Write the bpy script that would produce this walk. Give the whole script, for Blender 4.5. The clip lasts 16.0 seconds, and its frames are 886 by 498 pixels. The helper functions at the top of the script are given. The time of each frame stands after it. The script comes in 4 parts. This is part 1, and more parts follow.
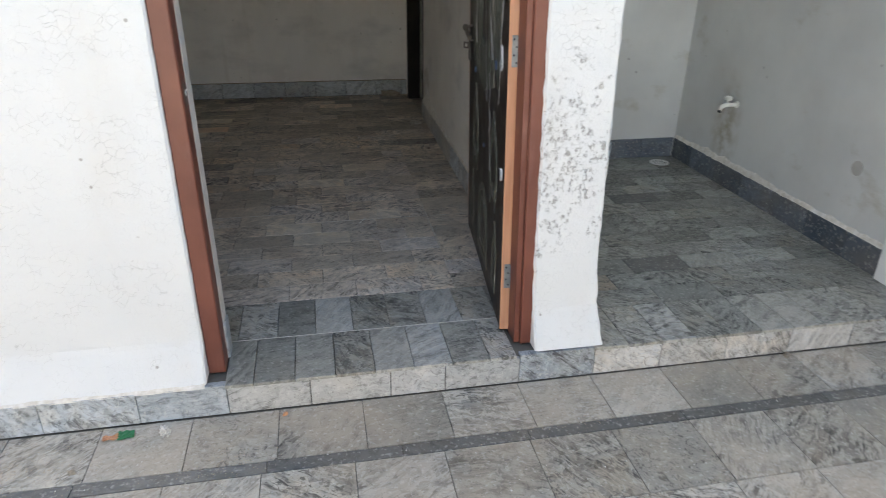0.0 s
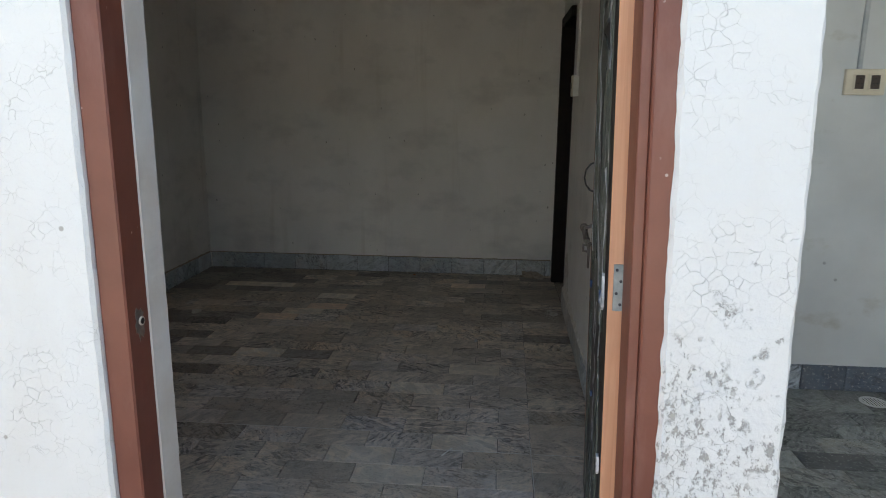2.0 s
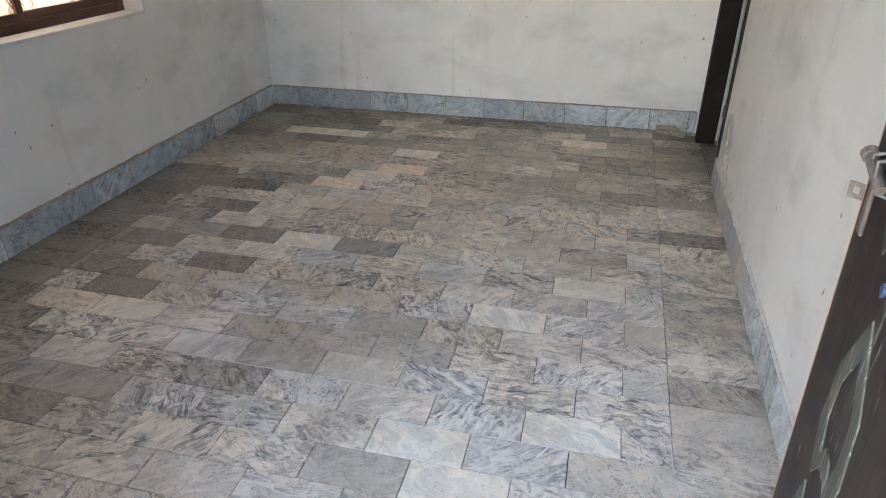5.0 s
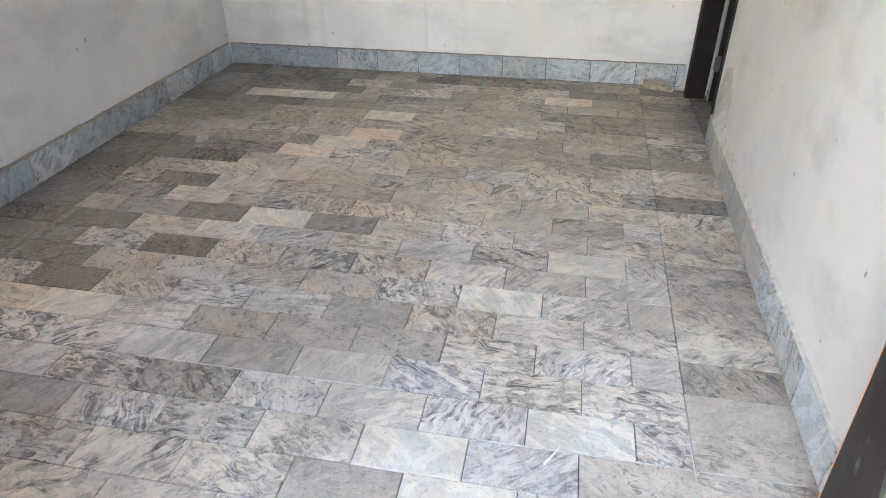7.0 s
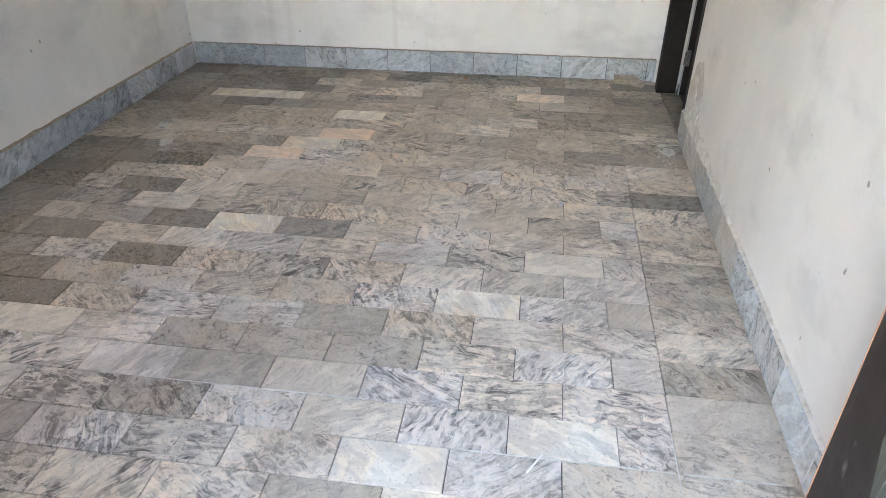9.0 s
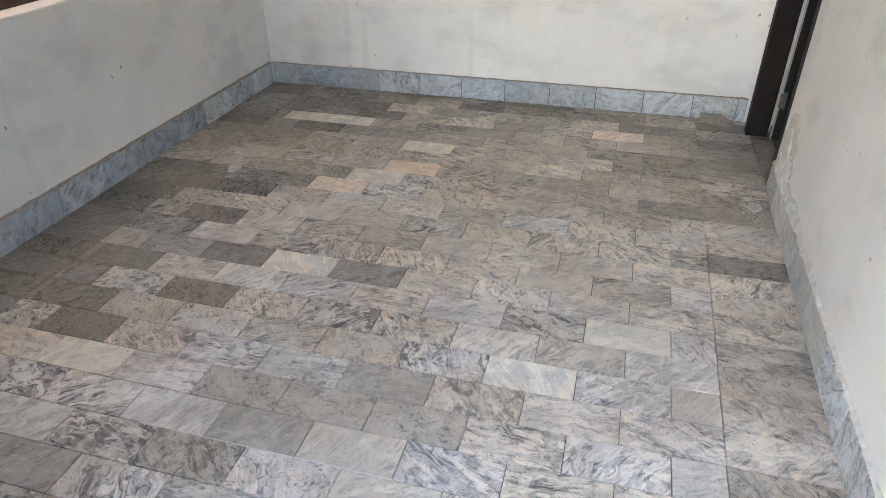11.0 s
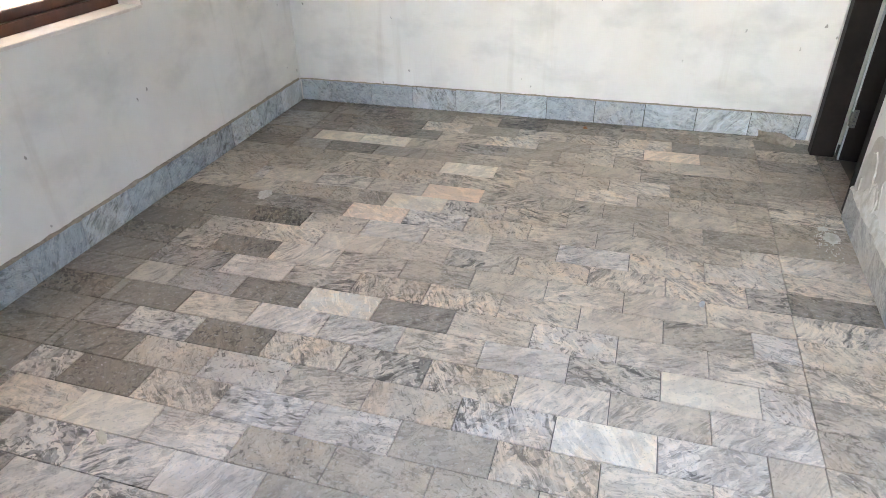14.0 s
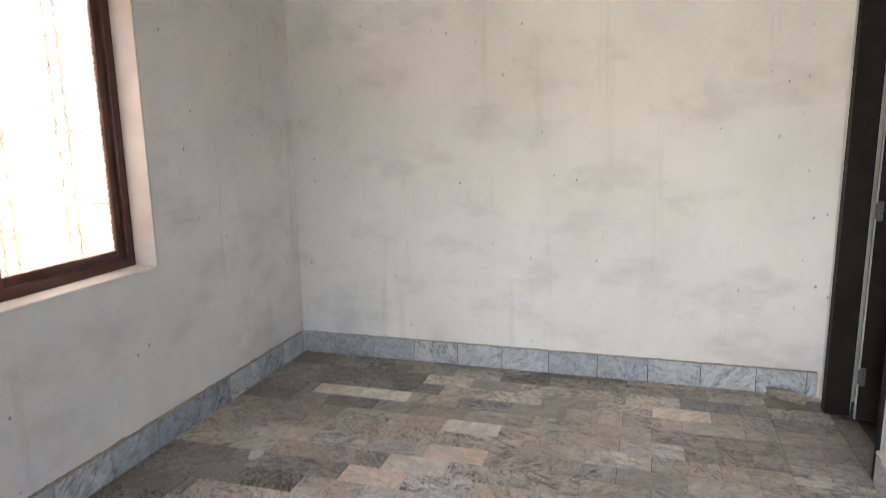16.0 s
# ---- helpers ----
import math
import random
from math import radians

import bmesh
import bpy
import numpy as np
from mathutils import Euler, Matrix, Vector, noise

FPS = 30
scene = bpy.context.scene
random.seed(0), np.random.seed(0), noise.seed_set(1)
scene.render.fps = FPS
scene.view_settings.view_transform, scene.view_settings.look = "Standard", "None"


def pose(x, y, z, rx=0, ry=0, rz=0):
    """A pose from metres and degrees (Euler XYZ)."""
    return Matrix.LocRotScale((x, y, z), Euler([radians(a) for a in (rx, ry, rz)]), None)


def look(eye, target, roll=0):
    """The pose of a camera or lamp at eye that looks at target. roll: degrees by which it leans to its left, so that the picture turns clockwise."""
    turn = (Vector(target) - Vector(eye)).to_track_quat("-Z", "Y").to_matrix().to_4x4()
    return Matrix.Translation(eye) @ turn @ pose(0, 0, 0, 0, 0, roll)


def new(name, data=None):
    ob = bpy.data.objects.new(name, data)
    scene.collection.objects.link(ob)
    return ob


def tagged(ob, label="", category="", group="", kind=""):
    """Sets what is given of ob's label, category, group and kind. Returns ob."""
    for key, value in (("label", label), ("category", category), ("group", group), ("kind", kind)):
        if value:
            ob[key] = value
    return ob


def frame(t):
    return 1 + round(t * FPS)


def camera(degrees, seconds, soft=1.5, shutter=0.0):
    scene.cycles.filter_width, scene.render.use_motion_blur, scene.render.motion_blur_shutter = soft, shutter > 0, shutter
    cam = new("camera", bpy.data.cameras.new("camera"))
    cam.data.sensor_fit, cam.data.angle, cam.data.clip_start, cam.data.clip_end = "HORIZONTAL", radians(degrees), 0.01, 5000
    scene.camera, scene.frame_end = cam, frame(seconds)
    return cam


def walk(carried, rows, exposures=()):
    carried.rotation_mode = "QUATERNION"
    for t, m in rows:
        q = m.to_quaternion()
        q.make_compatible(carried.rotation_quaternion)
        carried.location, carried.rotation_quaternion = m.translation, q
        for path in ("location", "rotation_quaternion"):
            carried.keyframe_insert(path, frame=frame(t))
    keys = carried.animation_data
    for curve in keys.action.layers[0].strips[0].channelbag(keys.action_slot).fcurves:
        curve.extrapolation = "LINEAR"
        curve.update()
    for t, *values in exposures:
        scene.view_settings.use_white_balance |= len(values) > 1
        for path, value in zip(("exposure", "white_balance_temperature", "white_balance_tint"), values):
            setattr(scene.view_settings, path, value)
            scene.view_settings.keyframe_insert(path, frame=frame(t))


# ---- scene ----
cam = camera(68.4, 16.0, soft=0.5, shutter=0.15)
PATH = [
    (0, (1.406, -0.038, 1.482), (1.759, 1.733, 0.623), 0.8),
    (0.5, (1.559, 0.107, 1.457), (1.537, 1.909, 0.589), 1.2),
    (1, (1.634, 0.294, 1.478), (1.592, 2.098, 0.616), 0.9),
    (1.5, (1.704, 0.515, 1.489), (1.655, 2.41, 0.853), 0.9),
    (2, (1.815, 0.763, 1.513), (1.66, 2.714, 1.102), 0.6),
    (2.5, (1.852, 0.922, 1.521), (1.47, 2.844, 1.121), 0.4),
    (3, (1.781, 1.158, 1.529), (1.292, 3.085, 1.312), 0.6),
    (3.5, (1.72, 1.365, 1.523), (1.224, 3.3, 1.424), 0.3),
    (4, (1.705, 1.578, 1.512), (1.226, 3.476, 1.099), 0.2),
    (4.5, (1.701, 1.792, 1.507), (1.257, 3.564, 0.693), -0.0),
    (6.8, (1.559, 2.215, 1.435), (1.198, 3.87, 0.371), -0.2),
    (7, (1.564, 2.212, 1.437), (1.245, 3.877, 0.376), -0.2),
    (7.5, (1.585, 2.199, 1.433), (1.33, 3.874, 0.37), -0.3),
    (8, (1.589, 2.188, 1.435), (1.346, 3.865, 0.372), -0.2),
    (8.5, (1.575, 2.211, 1.439), (1.33, 3.885, 0.373), -0.1),
    (9, (1.551, 2.269, 1.431), (1.311, 3.941, 0.359), -0.1),
    (9.5, (1.581, 2.368, 1.496), (1.274, 4.028, 0.424), -0.3),
    (12, (1.522, 2.572, 1.552), (1.043, 4.198, 0.49), -0.7),
    (12.5, (1.423, 2.643, 1.555), (0.935, 4.268, 0.497), -1.1),
    (13, (1.361, 2.68, 1.551), (0.859, 4.304, 0.497), -1.3),
    (13.5, (1.354, 2.7, 1.544), (0.852, 4.323, 0.489), -1.2),
    (14, (1.361, 2.72, 1.536), (0.854, 4.344, 0.485), -1.4),
    (14.5, (1.347, 2.738, 1.532), (0.843, 4.362, 0.479), -1.2),
    (15, (1.349, 2.729, 1.542), (0.845, 4.354, 0.489), -1.4),
    (15.5, (1.338, 2.742, 1.587), (0.798, 4.492, 0.783), -1.3),
    (16, (1.338, 2.791, 1.583), (0.764, 4.671, 1.214), -1.0),
]
EXPOSURES = [(0.0, 2.48, 7500, 5), (0.5, 2.38, 7500, 6), (1.5, 2.3, 7150, 4), (2.5, 2.36, 7050, 3), (3.0, 2.62, 6600, 3), (3.5, 3.5, 6600, 6), (4.0, 4.12, 6500, 7), (4.5, 4.52, 6950, 6), (7.0, 5.32, 7000, 6), (9.0, 5.3, 7000, 6), (9.5, 5.2, 6950, 6), (12.0, 5.45, 7000, 6), (12.5, 5.63, 6900, 6), (15.0, 5.68, 6900, 6), (15.5, 5.55, 6950, 7), (16.0, 5.2, 7000, 9)]
walk(cam, [(t, look(eye, target, roll)) for t, eye, target, roll in PATH], EXPOSURES)

# ---------------------------------------------------------------- light
SUN_EL, SUN_AZ = radians(58), radians(86)      # azimuth from +x towards +y
world = bpy.data.worlds.new("sky")
scene.world = world
world.use_nodes = True
wn = world.node_tree
sky = wn.nodes.new("ShaderNodeTexSky")
sky.sky_type = 'NISHITA'
sky.sun_disc = False
sky.sun_elevation = SUN_EL
sky.sun_rotation = radians(90) - SUN_AZ
sky.dust_density = 3.0
wn.links.new(sky.outputs[0], wn.nodes["Background"].inputs[0])
wn.nodes["Background"].inputs[1].default_value = 0.13
sun_dir = Vector((math.cos(SUN_EL) * math.cos(SUN_AZ), math.cos(SUN_EL) * math.sin(SUN_AZ), math.sin(SUN_EL)))
sun = new("sun", bpy.data.lights.new("sun", 'SUN'))
sun.data.energy = 3.0
sun.data.angle = radians(0.5)
sun.data.color = (1.0, 0.95, 0.87)
sun.matrix_world = look(sun_dir * 30, (0, 0, 0))


# ---------------------------------------------------------------- node helpers
class Mat:
    """A small builder for node materials."""
    def __init__(self, name):
        self.m = bpy.data.materials.new(name)
        self.m.use_nodes = True
        self.t = self.m.node_tree
        self.b = self.t.nodes["Principled BSDF"]

    def n(self, kind, **kw):
        node = self.t.nodes.new(kind)
        for k, v in kw.items():
            setattr(node, k, v)
        return node

    def put(self, sock, v):
        if hasattr(v, "is_output"):
            self.t.links.new(v, sock)
        elif v is not None:
            sock.default_value = v

    def math(self, op, a, b=None, c=None, clamp=False):
        x = self.n("ShaderNodeMath", operation=op, use_clamp=clamp)
        for k, v in enumerate((a, b, c)):
            if v is not None:
                self.put(x.inputs[k], v)
        return x.outputs[0]

    def vmath(self, op, a, b=None):
        x = self.n("ShaderNodeVectorMath", operation=op)
        self.put(x.inputs[0], a)
        if b is not None:
            self.put(x.inputs[3 if op == 'SCALE' else 1], b)
        return x.outputs[0]

    def noise(self, vec, scale, detail=4.0, rough=0.55, dist=0.0):
        x = self.n("ShaderNodeTexNoise")
        self.put(x.inputs["Vector"], vec)
        for k, v in (("Scale", scale), ("Detail", detail), ("Roughness", rough), ("Distortion", dist)):
            self.put(x.inputs[k], v)
        return x.outputs["Fac"]

    def voro(self, vec, scale, feature='F1', rnd=1.0):
        x = self.n("ShaderNodeTexVoronoi", feature=feature)
        self.put(x.inputs["Vector"], vec)
        self.put(x.inputs["Scale"], scale)
        self.put(x.inputs["Randomness"], rnd)
        return x.outputs["Distance"]

    def ramp(self, fac, *stops):
        """Steps of (position, value or colour)."""
        x = self.n("ShaderNodeValToRGB")
        self.put(x.inputs[0], fac)
        e = x.color_ramp.elements
        while len(e) < len(stops):
            e.new(0.5)
        for el, (p, c) in zip(e, stops):
            el.position = p
            el.color = (c, c, c, 1) if isinstance(c, (int, float)) else (*c, 1)
        return x.outputs[0]

    def mix(self, fac, a, b, mode='MIX'):
        x = self.n("ShaderNodeMix", data_type='RGBA', blend_type=mode)
        self.put(x.inputs[0], fac)
        for k, v in ((6, a), (7, b)):
            self.put(x.inputs[k], (*v, 1) if isinstance(v, tuple) and len(v) == 3 else v)
        return x.outputs[2]

    def coords(self, kind="pos"):
        if kind == "pos":
            return self.n("ShaderNodeNewGeometry").outputs["Position"]
        return self.n("ShaderNodeTexCoord").outputs["Object"]

    def mapped(self, vec, scale=(1, 1, 1), rot=(0, 0, 0), loc=(0, 0, 0)):
        x = self.n("ShaderNodeMapping")
        self.put(x.inputs[0], vec)
        x.inputs[1].default_value, x.inputs[2].default_value, x.inputs[3].default_value = loc, rot, scale
        return x.outputs[0]

    def bump(self, height, strength=0.3, dist=0.01):
        x = self.n("ShaderNodeBump")
        self.put(x.inputs["Height"], height)
        x.inputs["Strength"].default_value = strength
        x.inputs["Distance"].default_value = dist
        return x.outputs[0]

    def done(self, color=None, rough=0.5, metal=0.0, normal=None, spec=None):
        self.put(self.b.inputs["Base Color"], (*color, 1) if isinstance(color, tuple) else color)
        self.put(self.b.inputs["Roughness"], rough)
        self.put(self.b.inputs["Metallic"], metal)
        if normal is not None:
            self.put(self.b.inputs["Normal"], normal)
        if spec is not None:
            self.put(self.b.inputs["Specular IOR Level"], spec)
        return self.m


# ---------------------------------------------------------------- materials
YF_FACE = 2.072


def marble(name, tones, streak=0.5, island=False, dirt=0.50, rough=0.42, dust=(0.33, 0.27, 0.205), film=0.05):
    """Streaked, clouded marble; each piece takes its own tone, vein direction and share of veins."""
    m = Mat(name)
    if island:
        rnd = m.n("ShaderNodeNewGeometry").outputs["Random Per Island"]
        base = m.coords("pos")
    else:
        rnd = m.n("ShaderNodeObjectInfo").outputs["Random"]
        base = m.coords("object")
    wn1 = m.n("ShaderNodeTexWhiteNoise", noise_dimensions='1D')
    m.put(wn1.inputs["W"], m.math('MULTIPLY', rnd, 731.7))
    sep = m.n("ShaderNodeSeparateColor")
    m.put(sep.inputs[0], wn1.outputs["Color"])
    r1, r2, r3 = sep.outputs[0], sep.outputs[1], sep.outputs[2]
    vr = m.n("ShaderNodeVectorRotate", rotation_type='Z_AXIS')
    m.put(vr.inputs["Vector"], base)
    m.put(vr.inputs["Angle"], m.math('MULTIPLY_ADD', r2, 2.4, -1.2))
    off = m.vmath('ADD', vr.outputs[0], m.vmath('SCALE', wn1.outputs["Color"], 37.0))
    bend = m.n("ShaderNodeTexNoise")
    m.put(bend.inputs["Vector"], off)
    bend.inputs["Scale"].default_value = 9.0
    soft = m.vmath('ADD', off, m.vmath('SCALE', bend.outputs["Color"], 0.05))
    st = m.mapped(soft, (9.0, 58.0, 12.0))
    v1 = m.noise(st, 1.0, 8.0, 0.68, 0.9)
    st2 = m.mapped(soft, (5.0, 22.0, 8.0))
    v3 = m.noise(st2, 1.0, 5.0, 0.6, 1.4)
    v2 = m.noise(soft, 30.0, 7.0, 0.70, 1.6)
    cloud = m.noise(off, 8.0, 5.0, 0.6, 1.2)
    zone = m.ramp(m.noise(m.mapped(off, (1.0, 1.7, 1.0)), 9.0, 3.0, 0.5, 0.6), (0.38, 0.16), (0.56, 1.0))   # veined and clean parts
    tone = m.ramp(r1, *tones)
    dark = m.mix(1.0, tone, (0.17, 0.17, 0.18), 'MULTIPLY')
    light = m.mix(1.0, tone, (1.38, 1.37, 1.35), 'MULTIPLY')
    share = m.math('MULTIPLY', r3, streak)
    vein = m.ramp(v1, (0.42, 1.0), (0.475, 0.55), (0.505, 0.0))
    col = m.mix(m.math('MULTIPLY', m.math('MULTIPLY', vein, zone), m.math('MULTIPLY_ADD', share, 1.1, 0.18 * min(1.0, 1.5 * streak)), clamp=True), tone, dark)
    band = m.ramp(v3, (0.40, 1.0), (0.475, 0.0))
    col = m.mix(m.math('MULTIPLY', m.math('MULTIPLY', band, zone), m.math('MULTIPLY_ADD', r3, streak * 0.55, 0.04), clamp=True), col, dark)
    pale = m.ramp(v3, (0.53, 0.0), (0.575, 1.0))
    col = m.mix(m.math('MULTIPLY', pale, m.math('MULTIPLY_ADD', r1, 0.6, 0.10)), col, light)
    cell = m.n("ShaderNodeTexVoronoi")
    m.put(cell.inputs["Vector"], m.mapped(m.vmath('ADD', soft, m.vmath('SCALE', bend.outputs["Color"], 0.10)), (1.0, 1.9, 1.0)))
    cell.inputs["Scale"].default_value = 30.0
    clast = m.n("ShaderNodeSeparateColor")
    m.put(clast.inputs[0], cell.outputs["Color"])
    patch = m.math('MULTIPLY', m.ramp(r3, (0.25, 0.0), (0.75, 1.0)), streak)
    col = m.mix(m.math('MULTIPLY', m.ramp(clast.outputs[0], (0.58, 0.0), (0.80, 1.0)), m.math('MULTIPLY', patch, 0.5), clamp=True), col, light)
    col = m.mix(m.math('MULTIPLY', m.ramp(clast.outputs[1], (0.62, 0.0), (0.85, 1.0)), m.math('MULTIPLY', patch, 0.42), clamp=True), col, dark)
    mott = m.ramp(v2, (0.41, 1.0), (0.465, 0.0))
    col = m.mix(m.math('MULTIPLY', mott, m.math('MULTIPLY_ADD', r2, streak * 0.75, streak * 0.10), clamp=True), col, dark)
    col = m.mix(m.math('MULTIPLY', m.ramp(cloud, (0.50, 0.0), (0.58, 1.0)), 0.45), col, light)
    # peach clouds in some pieces, a blue cast in others
    warmth = m.math('MULTIPLY', m.ramp(m.noise(off, 7.0, 3.0, 0.5, 0.8), (0.48, 0.0), (0.60, 1.0)), m.ramp(r2, (0.35, 0.0), (0.9, 0.9)))
    col = m.mix(warmth, col, m.mix(1.0, col, (1.05, 0.98, 0.90), 'MULTIPLY'))
    cool = m.math('MULTIPLY', m.ramp(v2, (0.50, 0.0), (0.60, 1.0)), m.ramp(r1, (0.45, 0.0), (0.95, 0.8)))
    col = m.mix(cool, col, m.mix(1.0, col, (0.90, 0.96, 1.05), 'MULTIPLY'))
    pos = m.coords("pos")
    col = m.mix(film, col, dust)
    grime = m.noise(pos, 2.3, 6.0, 0.62)
    fine = m.noise(pos, 60.0, 3.0, 0.6)
    col = m.mix(m.math('MULTIPLY', m.ramp(grime, (0.42, 0.0), (0.66, 1.0)), dirt), col, dust)
    col = m.mix(m.math('MULTIPLY', m.ramp(fine, (0.57, 0.0), (0.66, 1.0)), 0.30), col, (0.70, 0.68, 0.63))
    col = m.mix(m.math('MULTIPLY', m.ramp(m.noise(pos, 85.0, 4.0, 0.65), (0.33, 1.0), (0.42, 0.0)), 0.40), col, (0.10, 0.095, 0.09))
    rg = m.math('MULTIPLY_ADD', m.noise(pos, 9.0, 5.0), 0.30, rough - 0.12)
    h = m.math('ADD', m.math('MULTIPLY', v1, 0.4), m.math('MULTIPLY', fine, 0.5))
    return m.done(col, rg, normal=m.bump(h, 0.14, 0.004), spec=0.32)


GREY_TONES = ((0.0, (0.483, 0.42, 0.347)), (0.15, (0.608, 0.525, 0.434)), (0.42, (0.714, 0.614, 0.502)), (0.68, (0.753, 0.646, 0.531)), (0.9, (0.734, 0.665, 0.603)), (1.0, (0.82, 0.719, 0.617)))
# dirty brown-grey stone, toned down further for the dim floor by the west wall
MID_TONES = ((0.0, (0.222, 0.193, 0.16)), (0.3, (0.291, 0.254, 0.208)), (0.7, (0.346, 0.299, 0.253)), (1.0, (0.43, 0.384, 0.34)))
VEINED_TONES = ((0.0, (0.522, 0.46, 0.391)), (0.5, (0.621, 0.553, 0.471)), (1.0, (0.683, 0.621, 0.559)))
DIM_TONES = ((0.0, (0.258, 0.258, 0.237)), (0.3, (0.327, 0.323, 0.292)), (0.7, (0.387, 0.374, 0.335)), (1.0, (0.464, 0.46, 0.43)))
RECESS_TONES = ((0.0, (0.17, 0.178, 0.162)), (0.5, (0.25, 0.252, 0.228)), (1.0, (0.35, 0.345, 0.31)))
PALE_TONES = ((0.0, (0.781, 0.688, 0.567)), (1.0, (0.828, 0.753, 0.651)))
PINK_TONES = ((0.0, (0.84, 0.66, 0.52)), (1.0, (0.88, 0.73, 0.60)))
FAR_TONES = ((0.0, (0.414, 0.359, 0.29)), (0.4, (0.582, 0.502, 0.409)), (0.8, (0.67, 0.582, 0.478)), (1.0, (0.779, 0.69, 0.591)))
DARK_TONES = ((0.0, (0.10, 0.10, 0.098)), (1.0, (0.16, 0.158, 0.15)))
BLUE_TONES = ((0.0, (0.31, 0.35, 0.39)), (0.5, (0.41, 0.455, 0.49)), (1.0, (0.52, 0.55, 0.565)))
DUST_TONES = ((0.0, (0.34, 0.35, 0.35)), (0.5, (0.44, 0.445, 0.44)), (1.0, (0.56, 0.545, 0.52)))
NAVY_TONES = ((0.0, (0.055, 0.075, 0.10)), (1.0, (0.12, 0.145, 0.18)))
YARD_TONES = ((0.0, (0.243, 0.234, 0.211)), (0.4, (0.36, 0.338, 0.297)), (0.8, (0.45, 0.423, 0.373)), (1.0, (0.324, 0.329, 0.315)))

M_FLOOR = marble("floor_marble", GREY_TONES, 0.95)
M_FLOOR_JOINED = marble("floor_marble_joined", FAR_TONES, 0.95, island=True)
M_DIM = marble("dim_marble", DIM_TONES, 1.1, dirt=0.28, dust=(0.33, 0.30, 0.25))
# darker copy of the tile marble: the recess's lower brightness sits in its tones
M_RECESS = marble("dimmed_recess_marble", RECESS_TONES, 1.2, dirt=0.25, dust=(0.30, 0.27, 0.22))
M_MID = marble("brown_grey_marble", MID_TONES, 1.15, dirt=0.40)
M_VEINED = marble("veined_marble", VEINED_TONES, 1.5, dirt=0.35)
M_PALE = marble("pale_marble", PALE_TONES, 0.18, dirt=0.30)
M_PINK = marble("pink_marble", PINK_TONES, 0.16, dirt=0.2)
M_DARK = marble("dark_marble", DARK_TONES, 0.3, dirt=0.2, film=0.0)
M_SKIRT = marble("skirting_marble", BLUE_TONES, 0.75, dirt=0.2, film=0.0)
M_DUSTSKIRT = marble("dusty_skirting_marble", DUST_TONES, 0.4, dirt=0.65, rough=0.55, dust=(0.50, 0.46, 0.40))
M_RISER = marble("riser_marble", DUST_TONES, 0.9, dirt=0.30, rough=0.5, dust=(0.42, 0.38, 0.32))
M_NAVY = marble("navy_marble", NAVY_TONES, 0.3, dirt=0.25, film=0.0)
M_YARD = marble("yard_marble", YARD_TONES, 1.15, dirt=0.75, rough=0.55, dust=(0.46, 0.39, 0.31))
M_YARD_JOINED = marble("yard_marble_joined", YARD_TONES, 0.65, island=True, dirt=0.45, rough=0.55, dust=(0.46, 0.39, 0.31))


def grout():
    m = Mat("grout")
    p = m.coords()
    c = m.mix(m.noise(p, 5.0, 5.0), (0.045, 0.04, 0.034), (0.24, 0.22, 0.19))
    return m.done(c, 0.9, normal=m.bump(m.noise(p, 150.0), 0.4, 0.003))


def wall_inner():
    """White distemper, rubbed grey in places, with nicks and trowel waves."""
    m = Mat("inner_wall_paint")
    p = m.coords()
    big = m.noise(m.mapped(p, (1, 1, 0.7)), 1.3, 5.0, 0.6)
    smudge = m.noise(m.mapped(p, (1.0, 1.0, 1.7)), 2.3, 6.0, 0.58, 0.1)
    fine = m.noise(p, 45.0, 4.0, 0.6)
    c = m.mix(m.ramp(big, (0.38, 0.0), (0.68, 1.0)), (0.81, 0.788, 0.750), (0.70, 0.680, 0.645))
    c = m.mix(m.math('MULTIPLY', m.ramp(smudge, (0.52, 0.0), (0.74, 1.0)), 0.36), c, (0.34, 0.335, 0.32))
    rag = m.n("ShaderNodeTexNoise")
    m.put(rag.inputs["Vector"], p)
    rag.inputs["Scale"].default_value = 60.0
    nick = m.voro(m.mapped(m.vmath('ADD', p, m.vmath('SCALE', rag.outputs["Color"], 0.02)), (1, 1, 0.6)), 13.0)
    gate = m.ramp(m.noise(p, 5.7, 2.0), (0.52, 0.0), (0.57, 1.0))
    dot = m.math('MULTIPLY', m.ramp(nick, (0.05, 1.0), (0.10, 0.0)), gate)
    c = m.mix(m.math('MULTIPLY', dot, 0.75), c, (0.20, 0.185, 0.165))
    streak = m.noise(m.mapped(p, (9, 9, 0.6)), 1.0, 4.0, 0.6)
    c = m.mix(m.math('MULTIPLY', m.ramp(streak, (0.60, 0.0), (0.74, 1.0)), 0.24), c, (0.44, 0.38, 0.30))
    h = m.math('ADD', m.math('MULTIPLY', m.noise(p, 5.0, 2.0), 1.0), m.math('MULTIPLY', fine, 0.14))
    return m.done(c, 0.78, normal=m.bump(h, 0.22, 0.02), spec=0.3)


